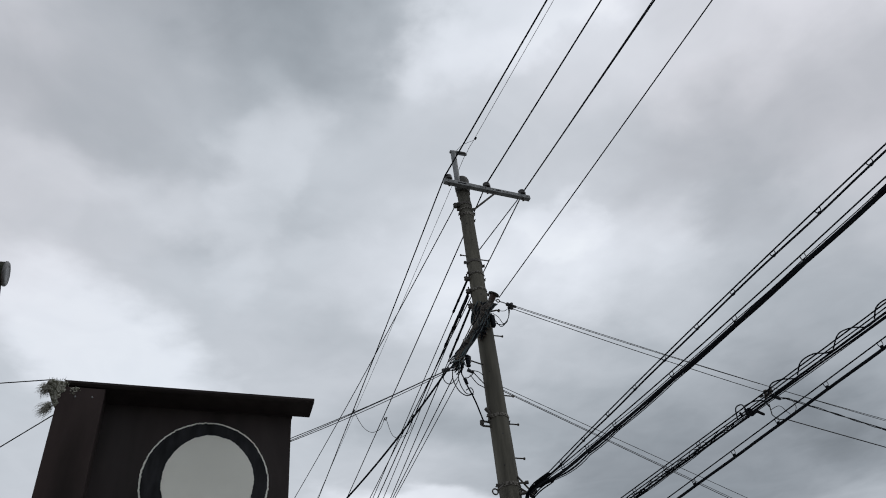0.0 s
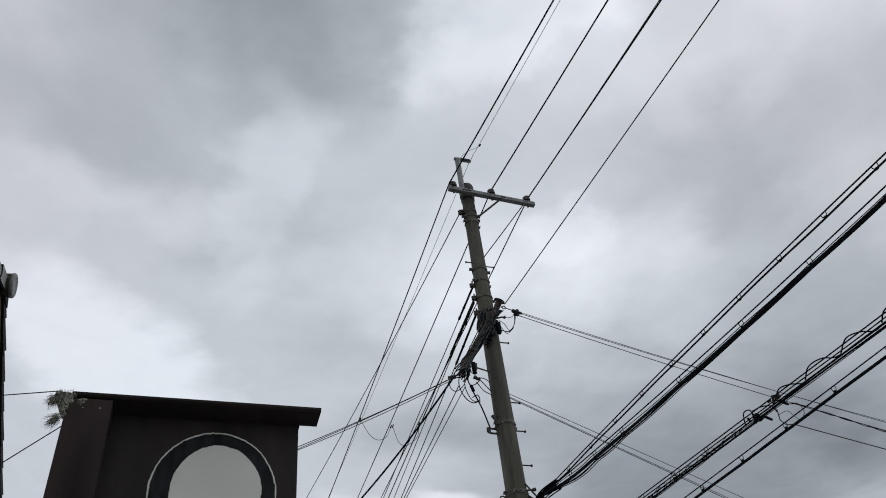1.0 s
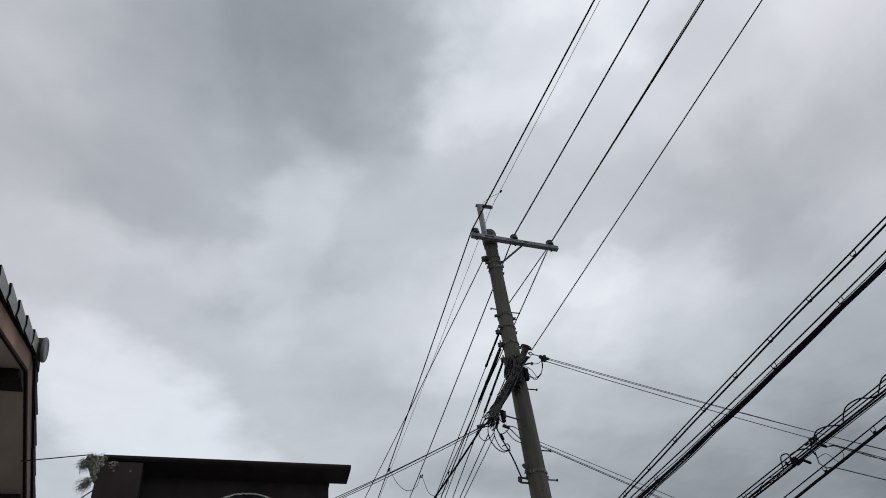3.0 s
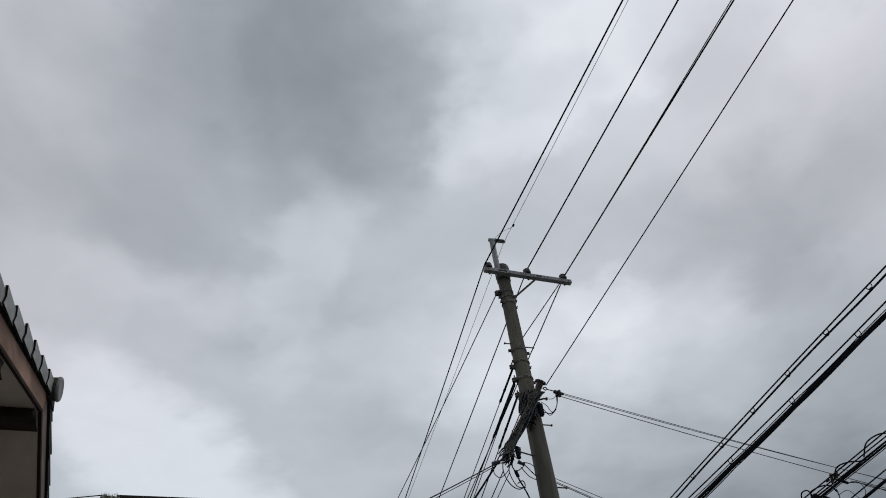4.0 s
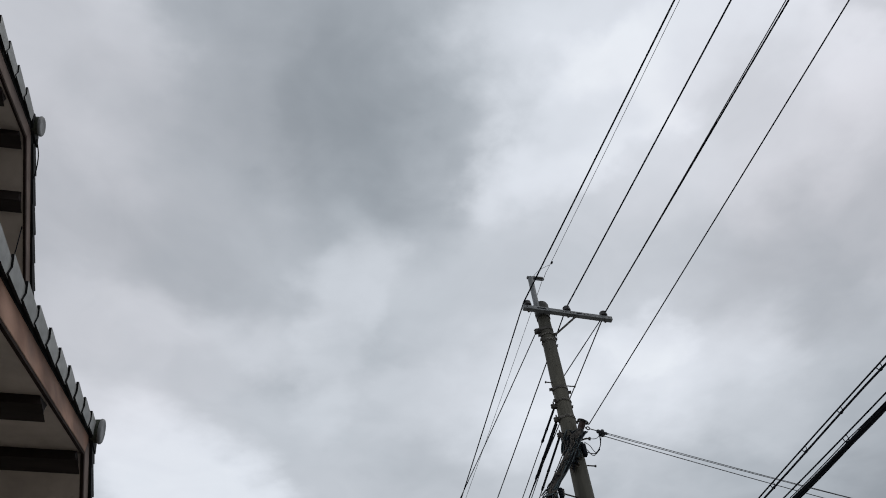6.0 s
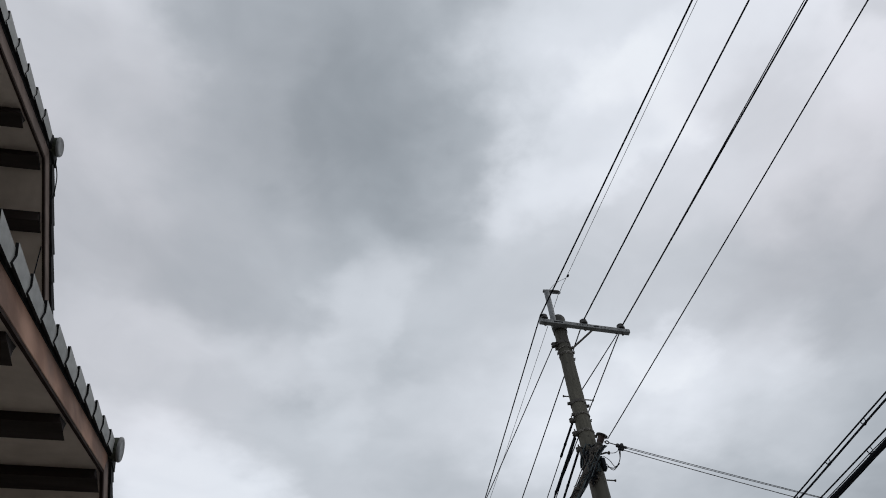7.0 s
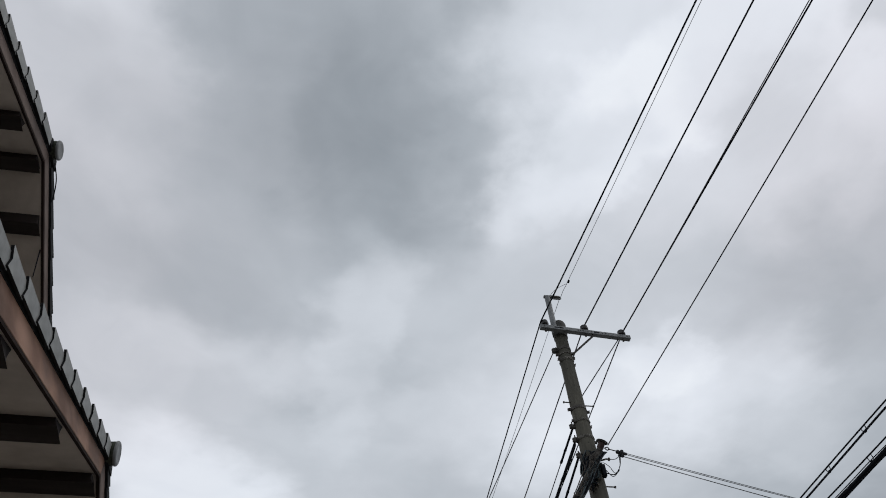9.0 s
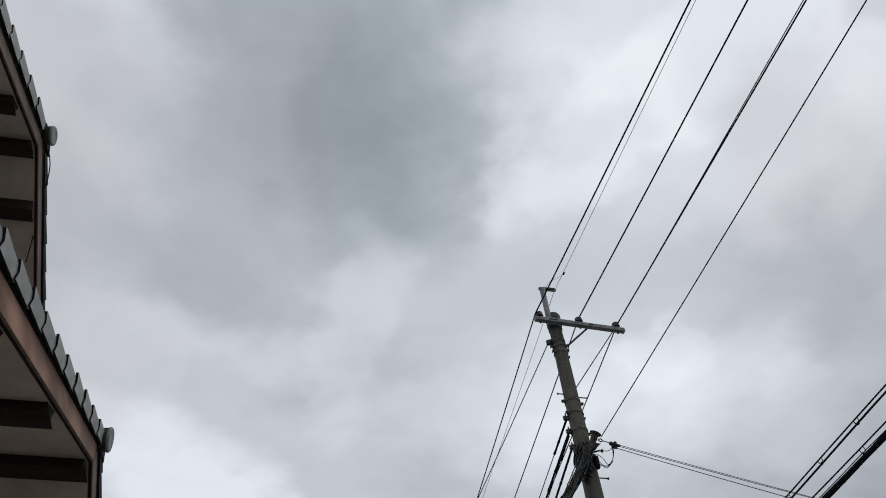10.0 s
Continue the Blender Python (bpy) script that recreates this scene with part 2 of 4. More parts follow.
# ---- building helpers ----
def part(name, bm, mat, parent=None, label="", smooth=False):
    """Links a bmesh, built in world places, as one mesh object under a thing or a part."""
    base = Vector((0, 0, 0))
    up_ob = parent
    while up_ob is not None:
        base += up_ob.location
        up_ob = up_ob.parent
    bmesh.ops.translate(bm, verts=bm.verts, vec=-base)
    bmesh.ops.recalc_face_normals(bm, faces=bm.faces)
    me = bpy.data.meshes.new(name)
    bm.to_mesh(me)
    bm.free()
    me.materials.append(mat)
    if smooth:
        for p in me.polygons:
            p.use_smooth = True
        me.set_sharp_from_angle(angle=radians(40))
    ob = new(name, me)
    ob.parent = parent
    if label:
        tagged(ob, label)
    return ob


def thing(name, at, label, category, group="", kind=""):
    ob = new(name)
    ob.location = at
    ob.empty_display_size = 0.2
    return tagged(ob, label, category, group, kind)


def block(bm, lo, hi, bevel=0.0, turn=None):
    """A box from corner to corner, its edges eased; turn: a matrix put on it."""
    sub = bmesh.new()
    bmesh.ops.create_cube(sub, size=1)
    c, s = [(a + b) / 2 for a, b in zip(lo, hi)], [b - a for a, b in zip(lo, hi)]
    bmesh.ops.transform(sub, verts=sub.verts, matrix=Matrix.LocRotScale(c, None, s))
    if bevel:
        bmesh.ops.bevel(sub, geom=sub.edges[:], offset=bevel, segments=2, affect="EDGES", profile=0.5)
    merge(bm, sub, turn)


def merge(bm, sub, m=None):
    if m is not None:
        bmesh.ops.transform(sub, verts=sub.verts, matrix=m)
    me = bpy.data.meshes.new("tmp")
    sub.to_mesh(me)
    sub.free()
    bm.from_mesh(me)
    bpy.data.meshes.remove(me)


def tube(bm, pts, r, sides=6, r_end=None, caps=True):
    """A round tube along a line of places."""
    pts = [Vector(p) for p in pts]
    n = len(pts)
    rings = []
    side = None
    for i, p in enumerate(pts):
        t = (pts[min(i + 1, n - 1)] - pts[max(i - 1, 0)]).normalized()
        if side is None:
            side = t.cross(Vector((0, 0, 1)))
            if side.length < 1e-3:
                side = t.cross(Vector((1, 0, 0)))
        side = (side - t * side.dot(t)).normalized()
        other = t.cross(side)
        rad = r if r_end is None else r + (r_end - r) * i / (n - 1)
        rings.append([bm.verts.new(p + (side * math.cos(a) + other * math.sin(a)) * rad)
                      for a in (2 * math.pi * k / sides for k in range(sides))])
    for a, b in zip(rings, rings[1:]):
        for k in range(sides):
            bm.faces.new((a[k], a[(k + 1) % sides], b[(k + 1) % sides], b[k]))
    if caps:
        bm.faces.new(rings[0][::-1])
        bm.faces.new(rings[-1])


def lathe(bm, at, axis, profile, sides=16):
    """Turns a profile of (along, radius) round an axis."""
    axis = Vector(axis).normalized()
    side = axis.cross(Vector((0, 0, 1)))
    if side.length < 1e-3:
        side = Vector((1, 0, 0))
    side.normalize()
    other = axis.cross(side)
    rings = [[bm.verts.new(Vector(at) + axis * h + (side * math.cos(a) + other * math.sin(a)) * max(r, 1e-4))
              for a in (2 * math.pi * k / sides for k in range(sides))] for h, r in profile]
    for a, b in zip(rings, rings[1:]):
        for k in range(sides):
            bm.faces.new((a[k], a[(k + 1) % sides], b[(k + 1) % sides], b[k]))
    bm.faces.new(rings[0][::-1])
    bm.faces.new(rings[-1])


def extrude(bm, outline, axis, a, b):
    """A flat outline (two coordinates) drawn out along an axis from a to b."""
    def place(u, v, w):
        return {"x": (w, u, v), "y": (u, w, v), "z": (u, v, w)}[axis]
    lo = [bm.verts.new(place(u, v, a)) for u, v in outline]
    hi = [bm.verts.new(place(u, v, b)) for u, v in outline]
    n = len(outline)
    bm.faces.new(lo)
    bm.faces.new(hi[::-1])
    for k in range(n):
        bm.faces.new((lo[k], lo[(k + 1) % n], hi[(k + 1) % n], hi[k]))


def curve(points, steps=10):
    """A smooth line through the places."""
    p = [Vector(q) for q in points]
    p = [2 * p[0] - p[1], *p, 2 * p[-1] - p[-2]]
    out = []
    for i in range(1, len(p) - 2):
        for k in range(steps):
            t = k / steps
            out.append(0.5 * (2 * p[i] + (p[i + 1] - p[i - 1]) * t + (2 * p[i - 1] - 5 * p[i] + 4 * p[i + 1] - p[i + 2]) * t * t
                              + (3 * p[i] - p[i - 1] - 3 * p[i + 1] + p[i + 2]) * t ** 3))
    out.append(p[-2])
    return out


def span(start, azimuth, length, slope=-0.03, bend=0.0009, begin=0.0, steps=48):
    """Places along a hanging wire that leaves start with a slope and bends upwards. Azimuth in degrees from y to x."""
    a = radians(azimuth)
    out = []
    for k in range(steps + 1):
        s = begin + (length - begin) * (k / steps if begin < 0 else (k / steps) ** 1.3)
        out.append(Vector(start) + Vector((math.sin(a) * s, math.cos(a) * s, slope * s + bend * s * s)))
    return out


# ---- ground ----
# out of view; its pale colour is chosen to bounce light onto the soffits
bm = bmesh.new()
GX = [-600, -120, -30, -8, 0, 8, 30, 120, 600]
grid = [[bm.verts.new((x, y, 0)) for y in GX] for x in GX]
for i in range(8):
    for j in range(8):
        bm.faces.new((grid[i][j], grid[i + 1][j], grid[i + 1][j + 1], grid[i][j + 1]))
ground = part("ground", bm, M_PALE_GROUND)
tagged(ground, "unseen ground sheet, coloured pale to bounce light upwards", "ground", kind="structure")

# ---- utility pole ----
PX, PY = 3.768, 8.393


def pole_radius(z):
    return (0.197 + 0.0125 * (10.94 - z)) / 2


pole = thing("utility_pole", (PX, PY, 0), "tall weathered concrete utility pole with steel fittings and tangled cables", "utility pole")
POLE_TOP = 11.36
bm = bmesh.new()
lathe(bm, (PX, PY, 0), (0, 0, 1), [(-0.3, pole_radius(0))] + [(z, pole_radius(z)) for z in range(0, 12)]
      + [(POLE_TOP - 0.012, pole_radius(POLE_TOP)), (POLE_TOP, pole_radius(POLE_TOP) - 0.012)], 32)
shaft = part("shaft", bm, M_CONCRETE, pole, "tapered weathered concrete shaft", smooth=True)
bm = bmesh.new()
lathe(bm, (PX, PY, POLE_TOP - 0.25), (0, 0, 1), [(0, pole_radius(11) + 0.001), (0.002, pole_radius(11) + 0.02), (0.20, pole_radius(11) + 0.024), (0.235, pole_radius(11) + 0.012), (0.255, 0.075), (0.262, 0.001)], 28)
part("cap", bm, M_CAP, pole, "dark domed pole cap", smooth=True)

# crossarm of square steel tube
ARM_A, ARM_B = Vector((3.385, 8.205, 11.05)), Vector((4.885, 8.285, 11.05))
arm_dir = (ARM_B - ARM_A).normalized()
arm_turn = Matrix.Translation(ARM_A) @ arm_dir.to_track_quat("X", "Z").to_matrix().to_4x4()
bm = bmesh.new()
block(bm, (0, -0.0375, -0.0375), (1.5, 0.0375, 0.0375), 0.006, arm_turn)
crossarm = part("crossarm", bm, M_GALV, pole, "galvanised square steel crossarm")
for s in (0.06, 0.62, 0.66, 0.70, 0.78, 0.84, 1.02, 1.08, 1.44):
    bm = bmesh.new()
    lathe(bm, arm_turn @ Vector((s, -0.037, 0)), arm_turn.to_3x3() @ Vector((0, -1, 0)), [(0, 0.011), (0.003, 0.011), (0.004, 0.001)], 8)
    part("bolt_hole", bm, M_RUST, crossarm)
for s, half in ((0.30, 0.075), (0.93, 0.045)):
    bm = bmesh.new()
    block(bm, (s - half, -0.0395, -0.012), (s + half, -0.036, 0.012), 0.001, arm_turn)
    part("slot", bm, M_BLACK, crossarm)
bm = bmesh.new()
tube(bm, [(PX + 0.09, PY - 0.08, 10.60), (4.26, 8.24, 11.0)], 0.016, 6)
part("brace", bm, M_RUST, pole, "thin weathered steel brace")
bm = bmesh.new()
lathe(bm, (PX, PY, 11.02), (0, 0, 1), [(0, pole_radius(11) + 0.012), (0.06, pole_radius(11) + 0.012)], 20)
part("arm_band", bm, M_CAP, pole)


def pin_insulator(at):
    """A porcelain pin insulator on its bolt."""
    x, y, z = at
    bm = bmesh.new()
    lathe(bm, at, (0, 0, 1), [(0, 0.03), (0.01, 0.062), (0.035, 0.066), (0.05, 0.05), (0.065, 0.052), (0.085, 0.058), (0.10, 0.045), (0.105, 0.02)], 18)
    ins = part("insulator", bm, M_PORCELAIN, pole, "dark glazed porcelain insulator", smooth=True)
    bm = bmesh.new()
    tube(bm, [(x, y, z - 0.11), (x, y, z)], 0.012, 8)
    lathe(bm, (x, y, z - 0.125), (0, 0, 1), [(0, 0.02), (0.02, 0.02)], 6)
    part("pin", bm, M_RUST, ins)


for s in (0.085, 0.745, 1.375):
    pin_insulator(arm_turn @ Vector((s, 0, 0.045)))

# extension pipe and top bracket
bm = bmesh.new()
tube(bm, [(3.665, 8.31, 11.04), (3.665, 8.31, 11.93)], 0.046, 14)
part("extension_pipe", bm, M_GALV, pole, "galvanised extension pipe", smooth=True)
bm = bmesh.new()
block(bm, (3.605, 8.285, 11.912), (3.73, 8.335, 11.952), 0.006)
part("top_bracket", bm, M_GALV, pole)
bm = bmesh.new()
ring = []
for k in range(13):
    a = -math.pi / 2 + math.pi * k / 12
    ring.append((3.862 + 0.034 * math.cos(a), 8.31, 11.935 + 0.034 * math.sin(a)))
ring += [(3.71, 8.31, 11.969), (3.71, 8.31, 11.901), ring[0]]
tube(bm, ring, 0.0135, 8)
part("bracket_frame", bm, M_GALV, pole, "rounded steel clevis frame", smooth=True)
bm = bmesh.new()
lathe(bm, (3.725, 8.31, 11.935), (1, 0, 0), [(0, 0.026), (0.01, 0.031), (0.06, 0.031), (0.07, 0.027), (0.08, 0.031), (0.135, 0.031), (0.145, 0.026)], 14)
part("spool_insulator", bm, M_CAP, pole, "dark spool insulator", smooth=True)


def band(z, height=0.04, lug=True, turn=200, mat=None):
    """A steel band round the shaft, with a bolted lug."""
    r = pole_radius(z)
    bm = bmesh.new()
    lathe(bm, (PX, PY, z - height / 2), (0, 0, 1), [(0, r - 0.01), (0, r + 0.008), (height, r + 0.008), (height, r - 0.01)], 28)
    if mat is not None:
        for k in range(16):
            a = 2 * math.pi * k / 16
            d = Vector((math.cos(a), math.sin(a), 0))
            lathe(bm, Vector((PX, PY, z)) + d * (r + 0.006), d, [(0, 0.014), (0.006, 0.012), (0.009, 0.004)], 6)
    b = part("band", bm, mat or M_RUST, pole)
    if lug:
        for da in (0, 180):
            a = radians(turn + da)
            d = Vector((math.cos(a), math.sin(a), 0))
            bm = bmesh.new()
            c = Vector((PX, PY, z)) + d * (r + 0.03)
            m = Matrix.Translation(c) @ d.to_track_quat("X", "Z").to_matrix().to_4x4()
            block(bm, (-0.03, -0.012, -0.02), (0.03, 0.012, 0.02), 0.003, m)
            tube(bm, [m @ Vector((0.012, -0.035, 0)), m @ Vector((0.012, 0.035, 0))], 0.008, 6)
            part("lug", bm, M_RUST, b)
    return b


for z, h, turn, mat in ((10.74, 0.05, 195, None), (10.62, 0.03, 10, M_BAND), (10.50, 0.05, 200, M_BAND), (9.52, 0.05, 185, None), (9.28, 0.035, 20, M_BAND),
                        (8.98, 0.045, 190, M_BAND), (8.62, 0.04, 15, M_BAND),
                        (6.90, 0.045, 200, M_BAND), (5.96, 0.05, 195, M_BAND)):
    band(z, h, h > 0.02, turn, mat)


def step_bolt(z, side):
    r = pole_radius(z)
    bm = bmesh.new()
    x0, x1 = PX + side * (r - 0.03), PX + side * (r + (0.118 if side > 0 else 0.09))
    tube(bm, [(x0, PY - 0.02, z), (x1, PY - 0.02, z)], 0.009, 8)
    lathe(bm, (x1, PY - 0.02, z), (side, 0, 0), [(0, 0.017), (0.016, 0.017)], 8)
    part("step_bolt", bm, M_RUST, pole)


for z, side in ((9.61, 1), (9.65, -1), (8.21, 1), (8.21, -1), (7.245, 1), (6.825, 1), (6.35, 1)):
    step_bolt(z, side)

# empty bolt holes in the shaft
for z, turn in ((10.28, 238), (9.93, 262), (8.86, 262), (7.55, 236), (6.62, 258), (6.20, 240)):
    d = Vector((math.cos(radians(turn)), math.sin(radians(turn)), 0))
    bm = bmesh.new()
    lathe(bm, Vector((PX, PY, z)) + d * (pole_radius(z) - 0.004), d, [(0, 0.011), (0.006, 0.011), (0.0065, 0.007)], 10)
    part("bolt_hole", bm, M_CAP, pole, "dark plugged bolt hole")

# ---- sign tower ----
YF, YW, ZT = 4.378, 4.549, 4.412
tower = thing("sign_tower", (0, 4.9, 0), "dark brown sheet-metal sign tower with painted round emblem and canopy", "sign tower")
bm = bmesh.new()
block(bm, (-0.70, YW, 0), (0.614, YW + 0.75, ZT - 0.04), 0.006)
part("body", bm, M_SHEET, tower, "dark brown sheet-metal wall")
bm = bmesh.new()
block(bm, (-0.727, YF + 0.006, 0), (-0.486, YW + 0.3, ZT - 0.045), 0.002)
pier = part("pier", bm, M_PIER, tower, "dark brown painted board pier")
for x, z in ((-0.639, 4.304), (-0.548, 4.308)):
    bm = bmesh.new()
    lathe(bm, (x, YF + 0.006, z), (0, -1, 0), [(0, 0.0065), (0.002, 0.006), (0.004, 0.001)], 10)
    part("screw_head", bm, M_GALV, pier, "bright screw head")
rng = random.Random(12)
bm = bmesh.new()
for k in range(46):
    # small pale crusts, thinning downwards
    u = rng.random() ** 1.5
    c = Vector((-0.648 + rng.gauss(0, 0.013), YF + 0.005, ZT - 0.048 - 0.045 * u))
    size = rng.uniform(0.002, 0.0065) * (1 - 0.5 * u)
    rim = [bm.verts.new(c + Vector((math.cos(a) * size * rng.uniform(0.6, 1.3), 0.0, math.sin(a) * size * rng.uniform(0.6, 1.4)))) for a in (math.pi * j / 4 for j in range(8))]
    top = bm.verts.new(c - Vector((0, 0.002, 0)))
    for j in range(8):
        bm.faces.new((rim[j], rim[(j + 1) % 8], top))
part("lichen", bm, M_MOSS, pier, "pale grey-green lichen crusts")
bm = bmesh.new()
extrude(bm, [(YF, ZT - 0.020), (YF, ZT - 0.006), (YW + 0.004, ZT + 0.010), (YW + 0.004, ZT - 0.036), (YF + 0.015, ZT - 0.030)], "x", -0.71, 0.728)
for v in bm.verts:
    v.co.z += 0.007 if v.co.x > 0 else 0.0
part("canopy", bm, M_CANOPY, tower, "black-brown folded sheet canopy")
bm = bmesh.new()
block(bm, (-0.70, YW + 0.004, ZT - 0.04), (0.62, YW + 0.76, ZT + 0.012), 0.004)
part("roof_sheet", bm, M_CANOPY, tower)

# the painted emblem: an outline, a dark ring and a pale disc, laid on the wall
EMX, EMZ = 0.132, 3.901


def disc_outline(rx, rz, wobble, seed, n=420, shift=0.0):
    return [(EMX + shift + rx * math.cos(a) * (1 + wobble * (noise.noise((math.cos(a) * 3, math.sin(a) * 3, seed)) + 0.9 * noise.noise((math.cos(a) * 26, math.sin(a) * 26, seed)) + 0.8 * noise.noise((math.cos(a) * 70, math.sin(a) * 70, seed)))),
             EMZ + rz * math.sin(a) * (1 + wobble * (noise.noise((math.cos(a) * 3, math.sin(a) * 3, seed + 9)) + 0.9 * noise.noise((math.cos(a) * 26, math.sin(a) * 26, seed + 9)) + 0.8 * noise.noise((math.cos(a) * 70, math.sin(a) * 70, seed + 9))))) for a in (2 * math.pi * k / n for k in range(n))]


emblem = None
for name, rx, rz, off, mat, label, wob in (("emblem_outline", 0.3615, 0.3915, 0.003, M_WHITEPAINT, "thin white painted outline", 0.012),
                                           ("emblem_ring", 0.3515, 0.3815, 0.007, M_INK, "blue-black painted ring", 0.014),
                                           ("emblem_disc", 0.257, 0.300, 0.011, M_WHITEPAINT, "plain off-white painted disc", 0.020)):
    bm = bmesh.new()
    extrude(bm, disc_outline(rx, rz, wob, rx * 30, shift=0.017 if name == "emblem_disc" else 0.0), "y", YW - off, YW + 0.002)
    part(name, bm, mat, tower, label)

# ---- clump of dry moss and straw on the canopy's corner ----
clump = thing("dry_moss_clump", (-0.76, YF + 0.03, ZT - 0.02), "clump of dry grey-green moss and straw on the canopy corner", "moss")
rng = random.Random(5)
bm = bmesh.new()
bmesh.ops.create_icosphere(bm, subdivisions=4, radius=1)
for v in bm.verts:
    u = (1 - v.co.z) / 2
    d = 1 + 0.4 * noise.noise(v.co * 3.1) + 0.35 * noise.noise(v.co * 9) + 0.2 * noise.noise(v.co * 21)
    wide = 0.056 * (1 - 0.80 * u) * d
    flat_r = math.hypot(v.co.x, v.co.y) + 1e-6
    rad = min(1.0, flat_r * 1.6)
    v.co = Vector((-0.752 + 0.026 * u + v.co.x / flat_r * rad * wide, YF + 0.02 + v.co.y / flat_r * rad * wide * 0.7, ZT - 0.012 - 0.165 * u + 0.012 * noise.noise(v.co * 8)))
for k in range(260):
    # many small tufts: thicker along the canopy's corner, thinning down the pier's edge
    u = rng.random()
    c0 = Vector((-0.755 + rng.uniform(-0.045, 0.075) * (1 - 0.85 * u) + 0.022 * u, YF + 0.02 + rng.uniform(-0.03, 0.03), ZT - 0.024 - 0.155 * u * u + rng.uniform(-0.006, 0.008)))
    tuft = bmesh.new()
    bmesh.ops.create_icosphere(tuft, subdivisions=1, radius=rng.uniform(0.003, 0.0085))
    for v in tuft.verts:
        v.co *= 1 + 0.9 * noise.noise(v.co * 160 + Vector((k, 0, 0))) + 0.3 * noise.noise(v.co * 300 + Vector((0, k, 0)))
    merge(bm, tuft, Matrix.Translation(c0))
tagged(part("moss", bm, M_MOSS, clump, "dense grey-green moss"), kind="stuff")
bm = bmesh.new()
for k in range(400):
    low = k % 5 in (0, 2)
    root = Vector((-0.756 + rng.uniform(-0.012, 0.012), YF + 0.02 + rng.uniform(-0.03, 0.03), ZT - 0.175 + rng.uniform(-0.02, 0.02))) if low else \
        Vector((-0.793 + rng.uniform(-0.02, 0.02), YF + 0.02 + rng.uniform(-0.03, 0.03), ZT - 0.047 + rng.uniform(-0.02, 0.012)))
    a = radians(rng.uniform(205, 250) if low else rng.uniform(212, 262))
    ln = rng.uniform(0.03, 0.085) if low else rng.uniform(0.02, 0.062)
    tip = root + Vector((math.cos(a) * ln, rng.uniform(-0.03, 0.03), math.sin(a) * ln * 0.8))
    mid = (root + tip) / 2 + Vector((rng.uniform(-0.01, 0.01), rng.uniform(-0.01, 0.01), rng.uniform(-0.008, 0.014)))
    tube(bm, curve([root, mid, tip], 3), 0.0013, 3, 0.0004, False)
for k in range(120):
    root = Vector((-0.745 + rng.uniform(-0.05, 0.06), YF + 0.01 + rng.uniform(-0.03, 0.03), ZT - 0.018 + rng.uniform(-0.025, 0.006)))
    a = radians(rng.uniform(20, 165))
    ln = rng.uniform(0.006, 0.016)
    tube(bm, [root, root + Vector((math.cos(a) * ln, rng.uniform(-0.02, 0.01), math.sin(a) * ln))], 0.0014, 3, 0.0004, False)
tagged(part("straw", bm, M_STRAW, clump, "thin dry straw stalks"), kind="stuff")

# ---- house ----
house = thing("house", (-4.5, 4.0, 0), "two-storey tile-roofed house with cream soffits and red-brown bargeboards", "house")
SLOPE = 0.392
CS = math.cos(math.atan(SLOPE))
SN = math.sin(math.atan(SLOPE))


def verge_tile_mesh(name, direction):
    """One verge tile: a side flap, its roll on top and the lip over the next tile down. Origin on the flap's lower edge at the
    tile's upper joint; it runs down the slope for one course. direction: -1 runs to lower y, 1 to higher."""
    bm = bmesh.new()
    run, h = 0.243, 0.080 if direction < 0 else 0.055

    def at(s, up_by, x):
        # s along the slope downwards, up_by square to it; the tile's lower end rides on the next
        ride = (0.009 if direction < 0 else 0.004) * s / run
        return (x + ride, direction * (s * CS + (up_by + ride) * SN), -s * SN + (up_by + ride) * CS)
    side = [(-0.03, 0.0), (run - 0.012, 0.0), (run - 0.036, h * 0.56), (run - 0.010, h * 1.10), (run - 0.015, h * 1.14), (-0.03, h * 0.96)]
    outer = [bm.verts.new(at(s, u, 0.0)) for s, u in side]
    inner = [bm.verts.new(at(s, u, -0.013)) for s, u in side]
    bm.faces.new(outer)
    bm.faces.new(inner[::-1])
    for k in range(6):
        # lower edge and lap end take the dark copy, shade painted on
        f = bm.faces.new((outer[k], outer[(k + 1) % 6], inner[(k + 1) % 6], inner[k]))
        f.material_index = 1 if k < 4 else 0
    # the roll
    arc = [(-0.018 - 0.075 * (1 - math.cos(a)), h - 0.014 + 0.022 * math.sin(a)) for a in (math.pi * k / 6 for k in range(7))]
    a0 = [bm.verts.new(at(-0.02, u - 0.008, x)) for x, u in arc]
    a1 = [bm.verts.new(at(run - 0.006, u + 0.014, x)) for x, u in arc]
    for k in range(6):
        bm.faces.new((a0[k], a0[k + 1], a1[k + 1], a1[k]))
    bm.faces.new(a0[::-1])
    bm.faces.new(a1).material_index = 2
    bmesh.ops.recalc_face_normals(bm, faces=bm.faces)
    me = bpy.data.meshes.new(name)
    bm.to_mesh(me)
    bm.free()
    # far-slope tiles are coloured throughout as if they lay in shade
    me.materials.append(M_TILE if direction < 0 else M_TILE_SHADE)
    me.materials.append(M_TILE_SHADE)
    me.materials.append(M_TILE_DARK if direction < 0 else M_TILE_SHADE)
    return me


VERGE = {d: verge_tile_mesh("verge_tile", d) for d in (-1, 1)}


